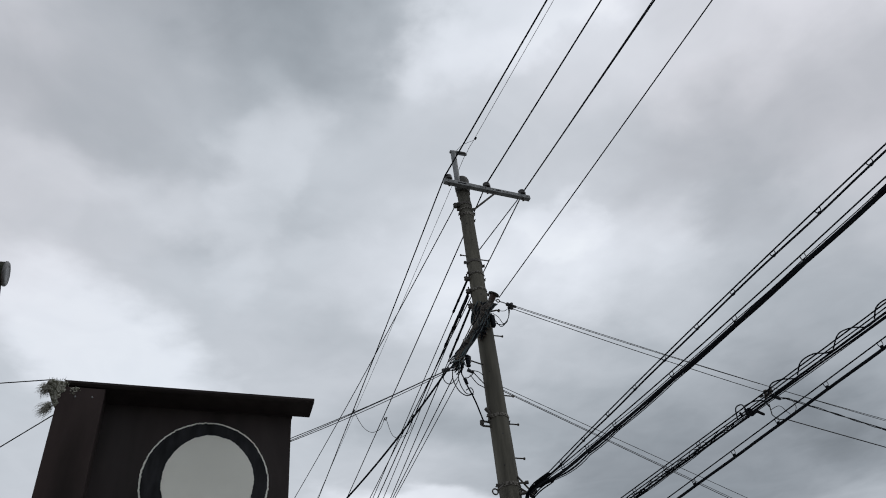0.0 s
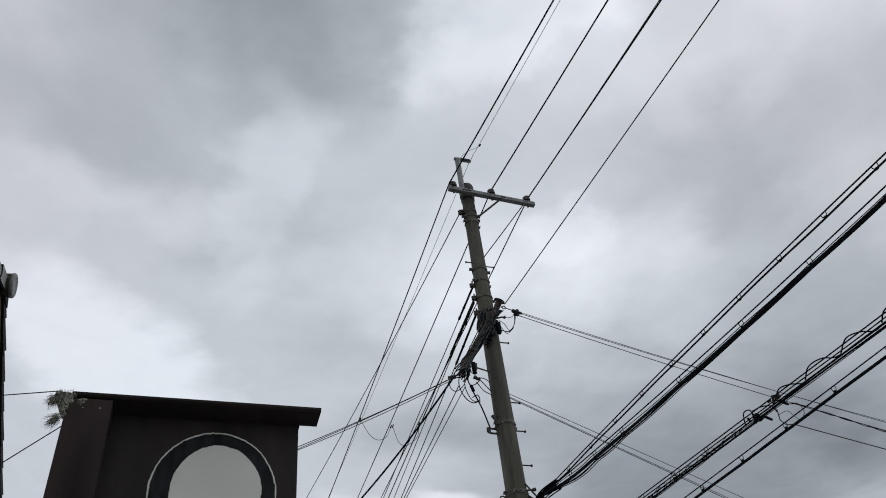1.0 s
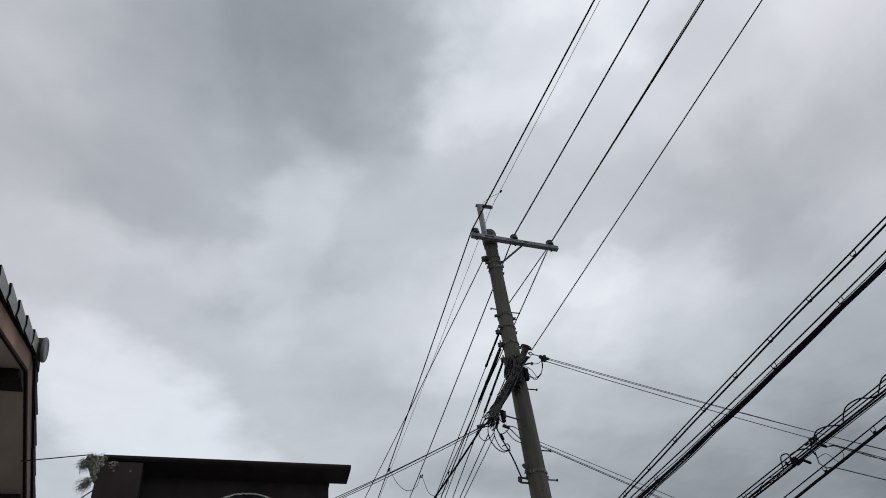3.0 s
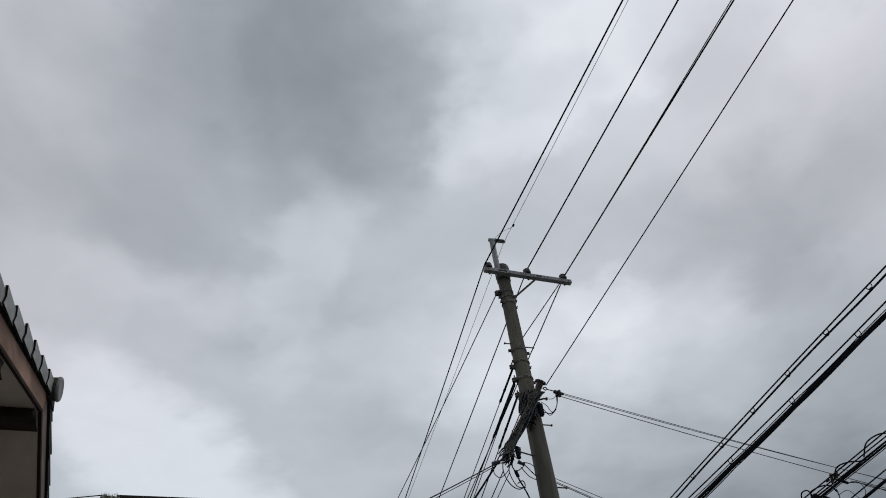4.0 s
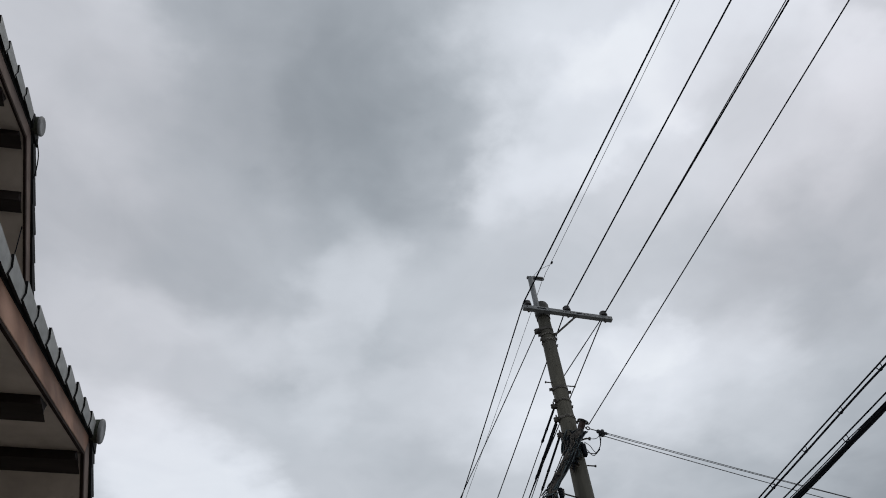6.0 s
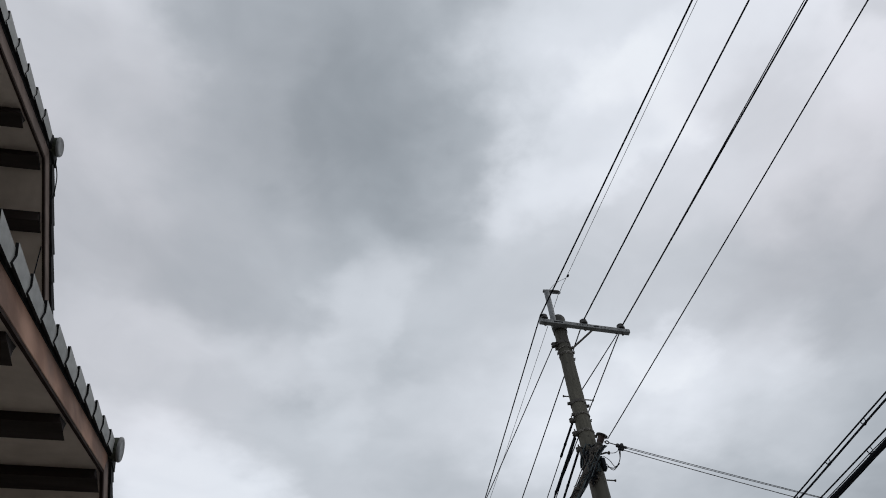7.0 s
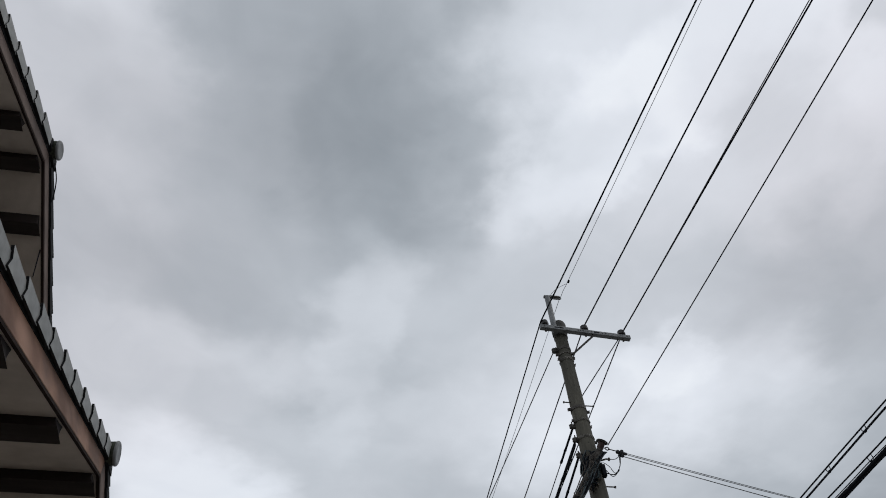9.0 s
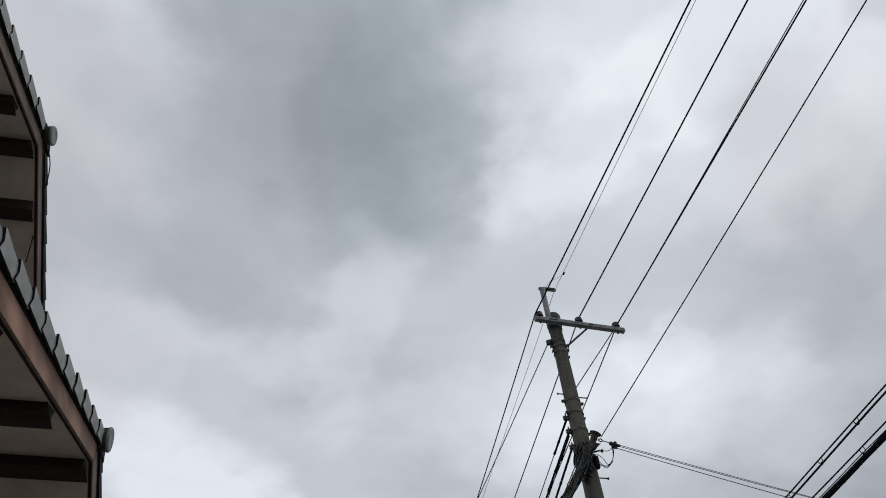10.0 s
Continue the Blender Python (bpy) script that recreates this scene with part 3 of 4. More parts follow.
def gable_roof(name, xb, ridge_y, apex_z, back_x, near_run, far_run, purlins, purlin_size, tile0, label, board_h=0.111, tile_up=0.110, flare=0.0, pitch=0.235):
    """A gabled roof whose gable faces +x. apex_z: the bargeboard's lower edge at the ridge; purlins: places along the slope (level y)
    of the timbers under the overhang; tile0: how far below the ridge the first whole verge tile begins."""
    roof = new(name)
    roof.parent = house
    roof.location = Vector((xb, ridge_y, apex_z)) - house.location
    tagged(roof, label)

    def under(y, lift=0.0):
        return apex_z - SLOPE * abs(y - ridge_y) + lift / CS

    ends = {-1: ridge_y - near_run, 1: ridge_y + far_run}
    for d, y_end in ends.items():
        rise = flare * abs(y_end - ridge_y) if d < 0 else 0.0
        # bargeboard, with its dark lower trim
        bm = bmesh.new()
        extrude(bm, [(ridge_y, under(ridge_y, 0.012)), (y_end, under(y_end, 0.012)), (y_end, under(y_end, board_h + rise)), (ridge_y, under(ridge_y, board_h))], "x", xb - 0.03, xb)
        bmesh.ops.bevel(bm, geom=bm.edges[:], offset=0.003, segments=1, affect="EDGES")
        part("bargeboard", bm, M_BARGE if d < 0 and name == "lower_roof" else M_BARGE_GREY, roof,
             "faded red-brown painted bargeboard" if d < 0 and name == "lower_roof" else "grey-brown bargeboard")
        bm = bmesh.new()
        extrude(bm, [(ridge_y, under(ridge_y, -0.004)), (y_end, under(y_end, -0.004)), (y_end, under(y_end, 0.012)), (ridge_y, under(ridge_y, 0.012))], "x", xb - 0.020, xb - 0.002)
        part("bargeboard_trim", bm, M_TRIM, roof)
        # strip under the tiles, its black colour standing in for their shadow gap
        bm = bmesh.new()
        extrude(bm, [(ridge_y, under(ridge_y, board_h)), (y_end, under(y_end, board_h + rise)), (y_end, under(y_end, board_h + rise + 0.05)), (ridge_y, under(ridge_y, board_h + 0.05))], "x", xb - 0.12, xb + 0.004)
        part("tile_batten", bm, M_TILE_SHADE, roof, "batten coloured near-black for the shade under the tiles")
        # soffit
        bm = bmesh.new()
        extrude(bm, [(ridge_y, under(ridge_y, 0.0)), (y_end, under(y_end, 0.0)), (y_end, under(y_end, 0.03)), (ridge_y, under(ridge_y, 0.03))], "x", back_x, xb - 0.022)
        part("soffit", bm, M_SOFFIT, roof, "cream painted soffit boards")
        # the deck under the tiles
        bm = bmesh.new()
        extrude(bm, [(ridge_y, under(ridge_y, 0.034)), (y_end, under(y_end, 0.034)), (y_end, under(y_end, 0.14)), (ridge_y, under(ridge_y, 0.14))], "x", back_x, xb - 0.125)
        part("roof_deck", bm, M_TRIM, roof)
        # gutter along the eave
        bm = bmesh.new()
        gz = under(y_end, 0.06)
        tube(bm, [(back_x, y_end + d * 0.06, gz), (xb - 0.02, y_end + d * 0.06, gz)], 0.05, 10)
        part("gutter", bm, M_GUTTER, roof, "brown plastic gutter", smooth=True)
        # verge tiles
        n = int((abs(y_end - ridge_y) / CS - tile0) / pitch)
        for k in range(n):
            s = tile0 + pitch * k
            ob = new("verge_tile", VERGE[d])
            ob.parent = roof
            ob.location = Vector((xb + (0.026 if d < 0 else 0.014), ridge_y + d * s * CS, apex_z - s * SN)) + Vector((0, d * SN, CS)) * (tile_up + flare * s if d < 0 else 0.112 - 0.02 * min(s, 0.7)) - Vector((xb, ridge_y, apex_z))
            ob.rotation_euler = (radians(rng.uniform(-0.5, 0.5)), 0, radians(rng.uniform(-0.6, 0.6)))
        # the tiled slope behind the verge: rolls and stepped courses
        bm = bmesh.new()
        width = xb - 0.08 - back_x
        cols = int(width / 0.265)
        courses = int(abs(y_end - ridge_y) / CS / 0.235)
        for k in range(courses):
            s0, s1 = 0.235 * k, 0.235 * (k + 1) + 0.03
            row0, row1 = [], []
            for i in range(cols * 6 + 1):
                x = back_x + width * i / (cols * 6)
                w = 0.022 * math.sin(2 * math.pi * i / 6) + 0.145
                for row, s, lift in ((row0, s0, -0.006), (row1, s1, 0.022)):
                    row.append(bm.verts.new((x, ridge_y + d * (s * CS + (w + lift) * SN), apex_z - s * SN + (w + lift) * CS)))
            low1 = [bm.verts.new(v.co - Vector((0, d * SN, CS)) * 0.02) for v in row1]
            for i in range(cols * 6):
                bm.faces.new((row0[i], row0[i + 1], row1[i + 1], row1[i]))
                bm.faces.new((row1[i], row1[i + 1], low1[i + 1], low1[i]))
        tagged(part("tile_courses", bm, M_TILE_DARK, roof, "overlapping grey roof tile courses"), kind="stuff")
    # purlins with curved ends
    pw, ph = purlin_size
    for y in purlins:
        top = max(under(y - pw / 2), under(y + pw / 2)) - 0.002
        zb = min(under(y - pw / 2), under(y + pw / 2)) - ph
        bm = bmesh.new()
        nose = [(back_x, top)] + [(xb - 0.032 - 0.012 * math.sin(math.pi * k / 8) + 0.022 * k / 8, top + (zb - top) * k / 8) for k in range(9)] + [(back_x, zb)]
        extrude(bm, nose, "y", y - pw / 2, y + pw / 2)
        part("purlin", bm, M_DARKWOOD, roof, "dark-stained timber purlin")
    # ridge: stacked flat courses and the round cover with its end disc
    rz = under(ridge_y, 0.165)
    for k, half in enumerate((0.13, 0.115)):
        bm = bmesh.new()
        block(bm, (back_x, ridge_y - half, rz + 0.02 * k - 0.04), (xb - 0.06, ridge_y + half, rz + 0.02 * k - 0.022), 0.004)
        part("ridge_course", bm, M_TILE_DARK, roof)
    bm = bmesh.new()
    tube(bm, [(back_x, ridge_y, rz - 0.012), (xb - 0.01, ridge_y, rz - 0.012)], 0.062, 18)
    part("ridge_cover", bm, M_TILE, roof, "round grey ridge tiles", smooth=True)
    end = Vector((xb - 0.02, ridge_y - 0.005, rz - 0.011))
    bm = bmesh.new()
    lathe(bm, end, (1, 0, 0), [(0, 0.068), (0.066, 0.073), (0.070, 0.066)], 28)
    part("ridge_end_neck", bm, M_MOSSTILE, roof, "mossy dark neck of the ridge end", smooth=True)
    bm = bmesh.new()
    lathe(bm, end, (1, 0, 0), [(0.066, 0.06), (0.067, 0.0755), (0.070, 0.0775), (0.079, 0.0765), (0.085, 0.071), (0.087, 0.058), (0.085, 0.054), (0.0865, 0.001)], 32)
    part("ridge_end_disc", bm, M_TILE_DISC, roof, "round grey ridge-end tile", smooth=True)
    return roof


LOW = dict(xb=-1.22, ridge_y=4.262, apex_z=4.868, back_x=-3.2)
UPP = dict(xb=-2.162, ridge_y=3.537, apex_z=7.098, back_x=-7.5)
gable_roof("lower_roof", near_run=3.7, far_run=3.6, purlins=[4.277 + 0.885 * k for k in range(-4, 5)], purlin_size=(0.135, 0.056), tile0=-0.050, flare=0.010, pitch=0.2325,
           label="lower tiled gable roof", **LOW)
gable_roof("upper_roof", near_run=3.4, far_run=3.4, purlins=[3.53 + k for k in (-2.6, -1.75, -0.455, 0.0, 0.455, 1.75, 2.6)], purlin_size=(0.12, 0.06), tile0=0.098, tile_up=0.107, board_h=0.098,
           label="upper tiled gable roof", **UPP)


def gable_wall(name, x, thick, y0, y1, ridge_y, apex_z, z0):
    bm = bmesh.new()
    top = [(y, apex_z - SLOPE * abs(y - ridge_y) - 0.003) for y in (y0, ridge_y, y1)]
    extrude(bm, [(y0, z0), *top, (y1, z0)], "x", x - thick, x)
    part(name, bm, M_PLASTER, house, "cream plaster gable wall")


gable_wall("wall", -2.15, 0.15, 1.2, 7.3, 4.262, 4.868, 0)
gable_wall("wall", -3.10, 0.15, 0.6, 6.5, 3.537, 7.098, 0)
for y0, y1, x0, x1, ztop in ((1.2, 1.35, -3.1, -2.3, 3.66), (7.15, 7.3, -3.1, -2.3, 3.66), (0.6, 0.75, -7.4, -3.25, 5.94), (6.35, 6.5, -7.4, -3.25, 5.94)):
    bm = bmesh.new()
    block(bm, (x0, y0, 0), (x1, y1, ztop))
    part("wall", bm, M_PLASTER, house, "cream plaster side wall")
bm = bmesh.new()
extrude(bm, [(0.6, 0), (0.6, 5.94), (3.537, 7.09), (6.5, 5.94), (6.5, 0)], "x", -7.5, -7.41)
part("wall", bm, M_PLASTER, house, "cream plaster back wall")


# pale saddle piece that closes the tiles under each ridge end
for g in (LOW, UPP):
    bm = bmesh.new()
    z = g["apex_z"] + 0.09
    extrude(bm, [(g["ridge_y"] - 0.16, z + 0.03), (g["ridge_y"], z + 0.005), (g["ridge_y"] + 0.16, z + 0.03), (g["ridge_y"] + 0.10, z + 0.085), (g["ridge_y"] - 0.10, z + 0.085)],
            "x", g["xb"] - 0.10, g["xb"] + 0.022)
    part("ridge_saddle_tile", bm, M_TILE_SHADE, house, "dark saddle tile under the ridge end")


# ---- overhead lines ----
def wire(name, pts, r, mat, label, category="power line", group="", sides=6):
    bm = bmesh.new()
    tube(bm, pts, r, sides)
    ob = part(name, bm, mat, None, smooth=True)
    return tagged(ob, label, category, group)


def fitting(name, bm, mat, label=""):
    return part(name, bm, mat, pole, label, smooth=True)


TIES = [Vector((3.41, 8.20, 11.166)), Vector((4.14, 8.24, 11.20)), Vector((4.795, 8.27, 11.185))]
G1 = "insulated primary lines on the crossarm"
for tie, az, bend, az_far in zip(TIES, (173.68, 174.1, 173.8), (0.0003, 0.0004, 0.0003), (-0.1, -0.15, -0.6)):
    wire("power_line", span(tie, az, 34, -0.03, bend), 0.0125, M_BLACK, "black insulated power line tied to a porcelain insulator", group=G1)
    wire("power_line", span(tie, az_far, 38, -0.03, 0.0007), 0.0105, M_BLACK, "black insulated power line running on down the street", group=G1)
wire("power_line", span(TIES[2] + Vector((0.0, -0.03, -0.01)), 174.15, 34, -0.03, 0.0004), 0.0075, M_GREYWIRE, "thin grey line beside the outer power line")
wire("ground_wire", [Vector((3.90, 8.31, 11.95)), Vector((3.92, 8.20, 11.99)), *span((3.933, 8.10, 11.985), 174.55, 34, -0.035, -0.0002)], 0.0042, M_GREYWIRE,
     "thin grey overhead ground wire on the top bracket", "overhead wire")
wire("ground_wire", curve([(3.72, 8.31, 11.968), (3.79, 8.24, 12.035), (3.88, 8.13, 12.03), (3.945, 8.03, 11.985)], 6), 0.0034, M_GREYWIRE,
     "thin curl of grey wire over the top bracket", "overhead wire")
bm = bmesh.new()
lathe(bm, (3.957, 7.98, 11.98), (0.1, -1, 0), [(-0.03, 0.006), (-0.02, 0.018), (0.02, 0.018), (0.03, 0.006)], 10)
fitting("wire_clamp", bm, M_BLACK)
wire("ground_wire", span((3.892, 8.31, 11.96), -1.0, 26, -0.03, 0.0012), 0.0042, M_GREYWIRE, "thin grey overhead ground wire on the top bracket", "overhead wire")
wire("low_voltage_line", span((4.004, 8.25, 8.804), 174.9, 30, -0.03, 0.0007), 0.0075, M_BLACK, "thin black low-voltage line from the brown spool")
bm = bmesh.new()
block(bm, (3.585, 8.36, 10.70), (PX - pole_radius(10.7) + 0.012, 8.43, 10.77), 0.01)
lathe(bm, (3.60, 8.395, 10.685), (0, 0, 1), [(0, 0.022), (0.02, 0.034), (0.045, 0.022), (0.07, 0.034), (0.09, 0.022)], 12)
fitting("strain_clevis", bm, M_CAP, "dark strain clevis on a band")
wire("power_line", span((3.60, 8.42, 10.728), -4.8, 20, -0.03, 0.0027), 0.0085, M_BLACK, "black line from a band below the crossarm")
wire("jumper_wire", [TIES[2] + Vector((-0.03, 0.02, -0.05)), (3.882, 8.45, 9.84)], 0.008, M_BLACK,
     "black jumper from an insulator to the pole's back", "jumper wire")

# low-voltage lines with thick strain sleeves, down the street
for start, az, slope, bend, sleeve, r in (((3.622, 8.42, 9.194), 1.1, -0.03, -0.0006, 0.72, 0.0075), ((3.609, 8.42, 8.947), 1.3, -0.03, 0.0009, 1.25, 0.010),
                                          ((3.615, 8.43, 8.927), 2.0, -0.03, -0.0006, 0.5, 0.007), ((3.611, 8.42, 8.689), 2.6, -0.035, 0.002, 1.15, 0.008)):
    ln = wire("low_voltage_line", span(start, az, 32, slope, bend), r, M_BLACK, "black low-voltage line with a thick strain sleeve", group="low-voltage lines")
    bm = bmesh.new()
    tube(bm, span(start, az, sleeve, slope, bend, steps=8), 0.017, 8)
    for k in range(2):
        p = span(start, az, sleeve * (0.62 + 0.33 * k), slope, bend, steps=1)[1]
        lathe(bm, p - Vector((0, 0.03, 0)), (0, 1, 0), [(0, 0.016), (0.015, 0.0205), (0.045, 0.0205), (0.06, 0.016)], 8)
    part("strain_sleeve", bm, M_BLACK, ln, "thick black strain sleeve", smooth=True)
for start, az, r in (((3.181, 8.30, 7.40), 0.4, 0.007), ((3.254, 8.30, 7.372), -0.6, 0.006)):
    wire("drop_wire", span(start, az, 30, -0.03, 0.001), r, M_BLACK, "thin black drop wire leaving the cable knot", "drop wire", "drop wires")
wire("drop_cable", span((3.08, 8.25, 7.45), -14, 7.5, -0.2264, 0.030), 0.014, M_BLACK, "thick black drop cable leaving the cable knot", "drop cable")

# hanging jumper loops between the far lines
for pts in ([(3.41, 15.0, 10.96), (3.60, 15.0, 10.61), (3.78, 15.0, 10.49), (3.97, 15.0, 10.58), (4.08, 15.0, 10.83)],
            [(4.12, 15.0, 10.84), (4.24, 15.0, 10.46), (4.42, 15.0, 10.41), (4.66, 15.0, 10.63), (4.72, 15.0, 10.95)]):
    ob = wire("jumper_loop", curve(pts, 8), 0.0055, M_GREYWIRE, "thin grey jumper loop hung between two lines", "jumper wire", "hanging jumper loops")
    for p in (pts[0], pts[-1]):
        bm = bmesh.new()
        lathe(bm, Vector(p) - Vector((0, 0.08, 0)), (0, 1, 0), [(0, 0.008), (0.03, 0.014), (0.11, 0.014), (0.14, 0.008)], 8)
        part("line_clamp", bm, M_BLACK, ob)

# service drops
G2 = "service drops from the pole"
for start, az, slope, bend, length, r in (((4.161, 8.2, 8.65), 86, -0.195, 0.0038, 16, 0.0045), ((4.157, 8.2, 8.629), 86.6, -0.2075, 0.0055, 16, 0.0045),
                                          ((4.166, 8.2, 8.58), 86, -0.219, 0.0051, 16, 0.0055), ((3.90, 8.35, 7.351), 76, -0.2044, 0.0003, 14, 0.0042),
                                          ((3.891, 8.35, 7.289), 76, -0.2283, 0.0002, 14, 0.005), ((3.893, 8.35, 7.307), 76, -0.2286, 0.0011, 14, 0.004),
                                          ((3.04, 8.2, 7.42), -62, -0.3252, 0.0238, 6.0, 0.0050), ((3.039, 8.2, 7.412), -62, -0.3188, 0.015, 6.0, 0.0045),
                                          ((3.036, 8.2, 7.386), -62, -0.3434, 0.0296, 5.6, 0.0045)):
    lead = [(3.862, 8.34, start[2] + 0.008)] if 3.8 < start[0] < 4 else []
    wire("service_drop", lead + span(start, az, length, slope, bend), r, M_GREYWIRE, "thin grey service drop wire leaving the pole sideways", "service wire", G2)


def messenger_cable(name, start, az, slope, bend, drop, cables, clips, label, length=26.0, begin=0.0, r_mess=0.0065, bulge=0.0, wrap=0.0):
    """A strand that carries cables in hanger clips. cables: radius, sideways, up, looseness; clips: distances along it; wrap: a thin
    wire wound round all."""
    ob = thing(name, start, label, "communication cable", "cables on messenger strands")
    a = radians(az)
    along, side = Vector((math.sin(a), math.cos(a), 0)), Vector((math.cos(a), -math.sin(a), 0))

    def at(s):
        return Vector(start) + along * s + Vector((0, 0, slope * s + bend * s * s))

    steps = [begin + (length - begin) * k / 260 for k in range(261)]
    bm = bmesh.new()
    tube(bm, [at(s) for s in steps[::4]], r_mess, 6)
    part("messenger_strand", bm, M_BLACK, ob, "steel messenger strand", smooth=True)

    def slack(s):
        before, after = [c for c in clips if c <= s], [c for c in clips if c > s]
        if not before or not after:
            return 0.0
        u = (s - before[-1]) / (after[0] - before[-1])
        return 4 * u * (1 - u)

    for i, (r, dx, dz, loose) in enumerate(cables):
        line = []
        for s in steps:
            settle = min(1.0, max(0.0, (s - begin) / 0.7)) if begin == 0 else 1.0
            spread = 1 + (1.3 * math.exp(-(s / 2.6) ** 2) if begin == 0 else 0.0)
            line.append(at(s) + side * (dx * settle * spread + 0.006 * noise.noise((s * 1.3, i * 5.1, 2.0)))
                        + Vector((0, 0, (dz * spread - drop) * settle - slack(s) * bulge * spread ** 2 * loose + 0.007 * noise.noise((s * 1.1, i * 3.3, start[0])))))
        bm = bmesh.new()
        tube(bm, line, r, 8)
        part("cable", bm, M_BLACK, ob, smooth=True)
    if wrap:
        fine = [begin + (1.9 - begin) * k / 700 for k in range(701)]
        for rate, ph, size, dz in ((26.0, 0.0, 1.0, 0.025), (-19.0, 1.2, 0.9, 0.01), (33.0, 2.6, 0.7, 0.0)):
            bm = bmesh.new()
            tube(bm, [at(s) + side * (wrap * size * math.cos(s * rate + ph + 5 * noise.noise((s * 2.3, ph, 0))) * (0.75 + 0.6 * noise.noise((s * 4, ph, 3))) - 0.03)
                      + Vector((0, 0, dz - drop + wrap * size * math.sin(s * rate + ph + 5 * noise.noise((s * 2.3, ph, 0))) * (0.75 + 0.6 * noise.noise((s * 4, ph, 3))))) for s in fine], 0.0034, 4)
            part("lashing_wire", bm, M_BLACK, ob, "thin wire wound round the bundle")
    for s in clips:
        p = at(s)
        bm = bmesh.new()
        low = p + Vector((0, 0, -drop))
        size = 0.011 if wrap else max(r + abs(dz) * 0.5 for r, dx, dz, loose in cables[:2]) + 0.0035
        lathe(bm, low - along * 0.012, along + Vector((0, 0, slope)), [(0, size * 0.8), (0.006, size), (0.020, size), (0.026, size * 0.8)], 8)
        tube(bm, curve([p + along * -0.028 + Vector((0, 0, 0.006)), p + along * -0.022 - Vector((0, 0, drop * 0.5)), low - along * 0.006], 4), 0.0042, 5)
        tube(bm, curve([p + along * 0.020 + Vector((0, 0, 0.004)), p + along * 0.024 - Vector((0, 0, drop * 0.6)), low + along * 0.008], 4), 0.0036, 5)
        part("hanger_clip", bm, M_BLACK, ob)
    return ob, at


MS = (3.968, 8.25, 5.861)
messenger_cable("telephone_cable", MS, 176.1, -0.0060, -0.0050, 0.046, [(0.0082, 0, 0, 0)], [0.78 + 0.53 * k for k in range(22)],
                "thin black telephone cable clipped under its messenger strand")
messenger_cable("trunk_cable", MS, 171.9, -0.045, 0.0061, 0.072,
                [(0.0125, 0.0, 0.0, 0), (0.010, 0.010, -0.012, 0.3), (0.008, -0.011, -0.008, 0.9), (0.0055, 0.008, -0.022, 1.3), (0.006, -0.011, 0.012, 0.1), (0.0045, -0.019, -0.014, 1.1), (0.004, 0.02, 0.006, 1.0)],
                [0.72, 1.22, 1.74, 2.72, 3.64, 4.50, 5.42] + [6.3 + 0.93 * k for k in range(12)], "thick bundle of black trunk cables under a messenger strand", bulge=0.004)
bundle, bundle_at = messenger_cable("drop_cable_bundle", (4.86, 7.848, 5.60), 169.5, 0.0, 0.0008, 0.070,
                [(0.006, 0.0, 0.032, 0.2), (0.008, -0.015, 0.008, 0.4), (0.009, -0.042, -0.006, 0.4), (0.004, -0.066, -0.006, 0.9), (0.004, -0.055, 0.020, 1.2)],
                [-3.0 + 0.55 * k for k in range(9)], "bundle of black drop cables with loops and small closures",
                begin=-14, length=22, bulge=0.012, wrap=0.026)
messenger_cable("distribution_cable", (5.498, 7.791, 5.635), 171.8, 0.0, 0.0008, 0.062, [(0.0155, -0.03, 0, 0)], [-1.6 + 0.69 * k for k in range(22)],
                "thick black distribution cable clipped under its messenger strand", begin=-14, length=22)


def on_bundle(s, up_by, out=0.0):
    return bundle_at(s) + Vector((out, 0, up_by))


for loop in ([(2.42, -0.04), (2.50, 0.03), (2.63, 0.0), (2.76, -0.07), (2.84, -0.07)], [(2.80, -0.06), (2.89, 0.03), (3.04, 0.02), (3.16, -0.05), (3.25, -0.07)],
             [(3.24, -0.06), (3.35, 0.03), (3.49, 0.0), (3.62, -0.08), (3.72, -0.07)], [(3.71, -0.06), (3.78, 0.02), (3.9, 0.02), (4.1, -0.05)],
             [(1.98, -0.06), (2.01, 0.05), (2.09, 0.04), (2.12, -0.04), (2.15, -0.12), (2.23, -0.12)], [(2.12, 0.01), (2.24, -0.01), (2.35, -0.07), (2.38, -0.15)]):
    bm = bmesh.new()
    tube(bm, curve([on_bundle(s, u) for s, u in loop], 8), 0.0065, 6)
    part("slack_loop", bm, M_BLACK, bundle, smooth=True)
for p, q, r in (((5.46, 5.59, 5.640), (5.585, 5.63, 5.640), 0.0145), ((5.42, 5.83, 5.612), (5.55, 5.88, 5.612), 0.0145)):
    bm = bmesh.new()
    d = Vector(q) - Vector(p)
    lathe(bm, p, d, [(-0.03, 0.006), (0, 0.012), (0.02, r), (d.length - 0.02, r), (d.length, 0.012)], 12)
    part("splice_closure", bm, M_BLACK, bundle, "small black splice closure", smooth=True)
for c, n, mat in (((5.345, 5.534, 5.628), 9, M_TAN), ((5.315, 5.85, 5.603), 12, M_BLACK)):
    bm = bmesh.new()
    for k in range(n):
        q = Vector(c) + Vector((rng.uniform(-0.03, 0.05), rng.uniform(-0.07, 0.07), rng.uniform(-0.03, 0.025)))
        d = Vector((rng.uniform(-1, 1), rng.uniform(-1, 1), rng.uniform(-0.7, 0.7))).normalized()
        lathe(bm, q, d, [(-0.022, 0.006), (-0.016, 0.013), (0.016, 0.013), (0.022, 0.006)], 8)
    part("clamp_block", bm, mat, bundle, "knot of small clamps", smooth=True)
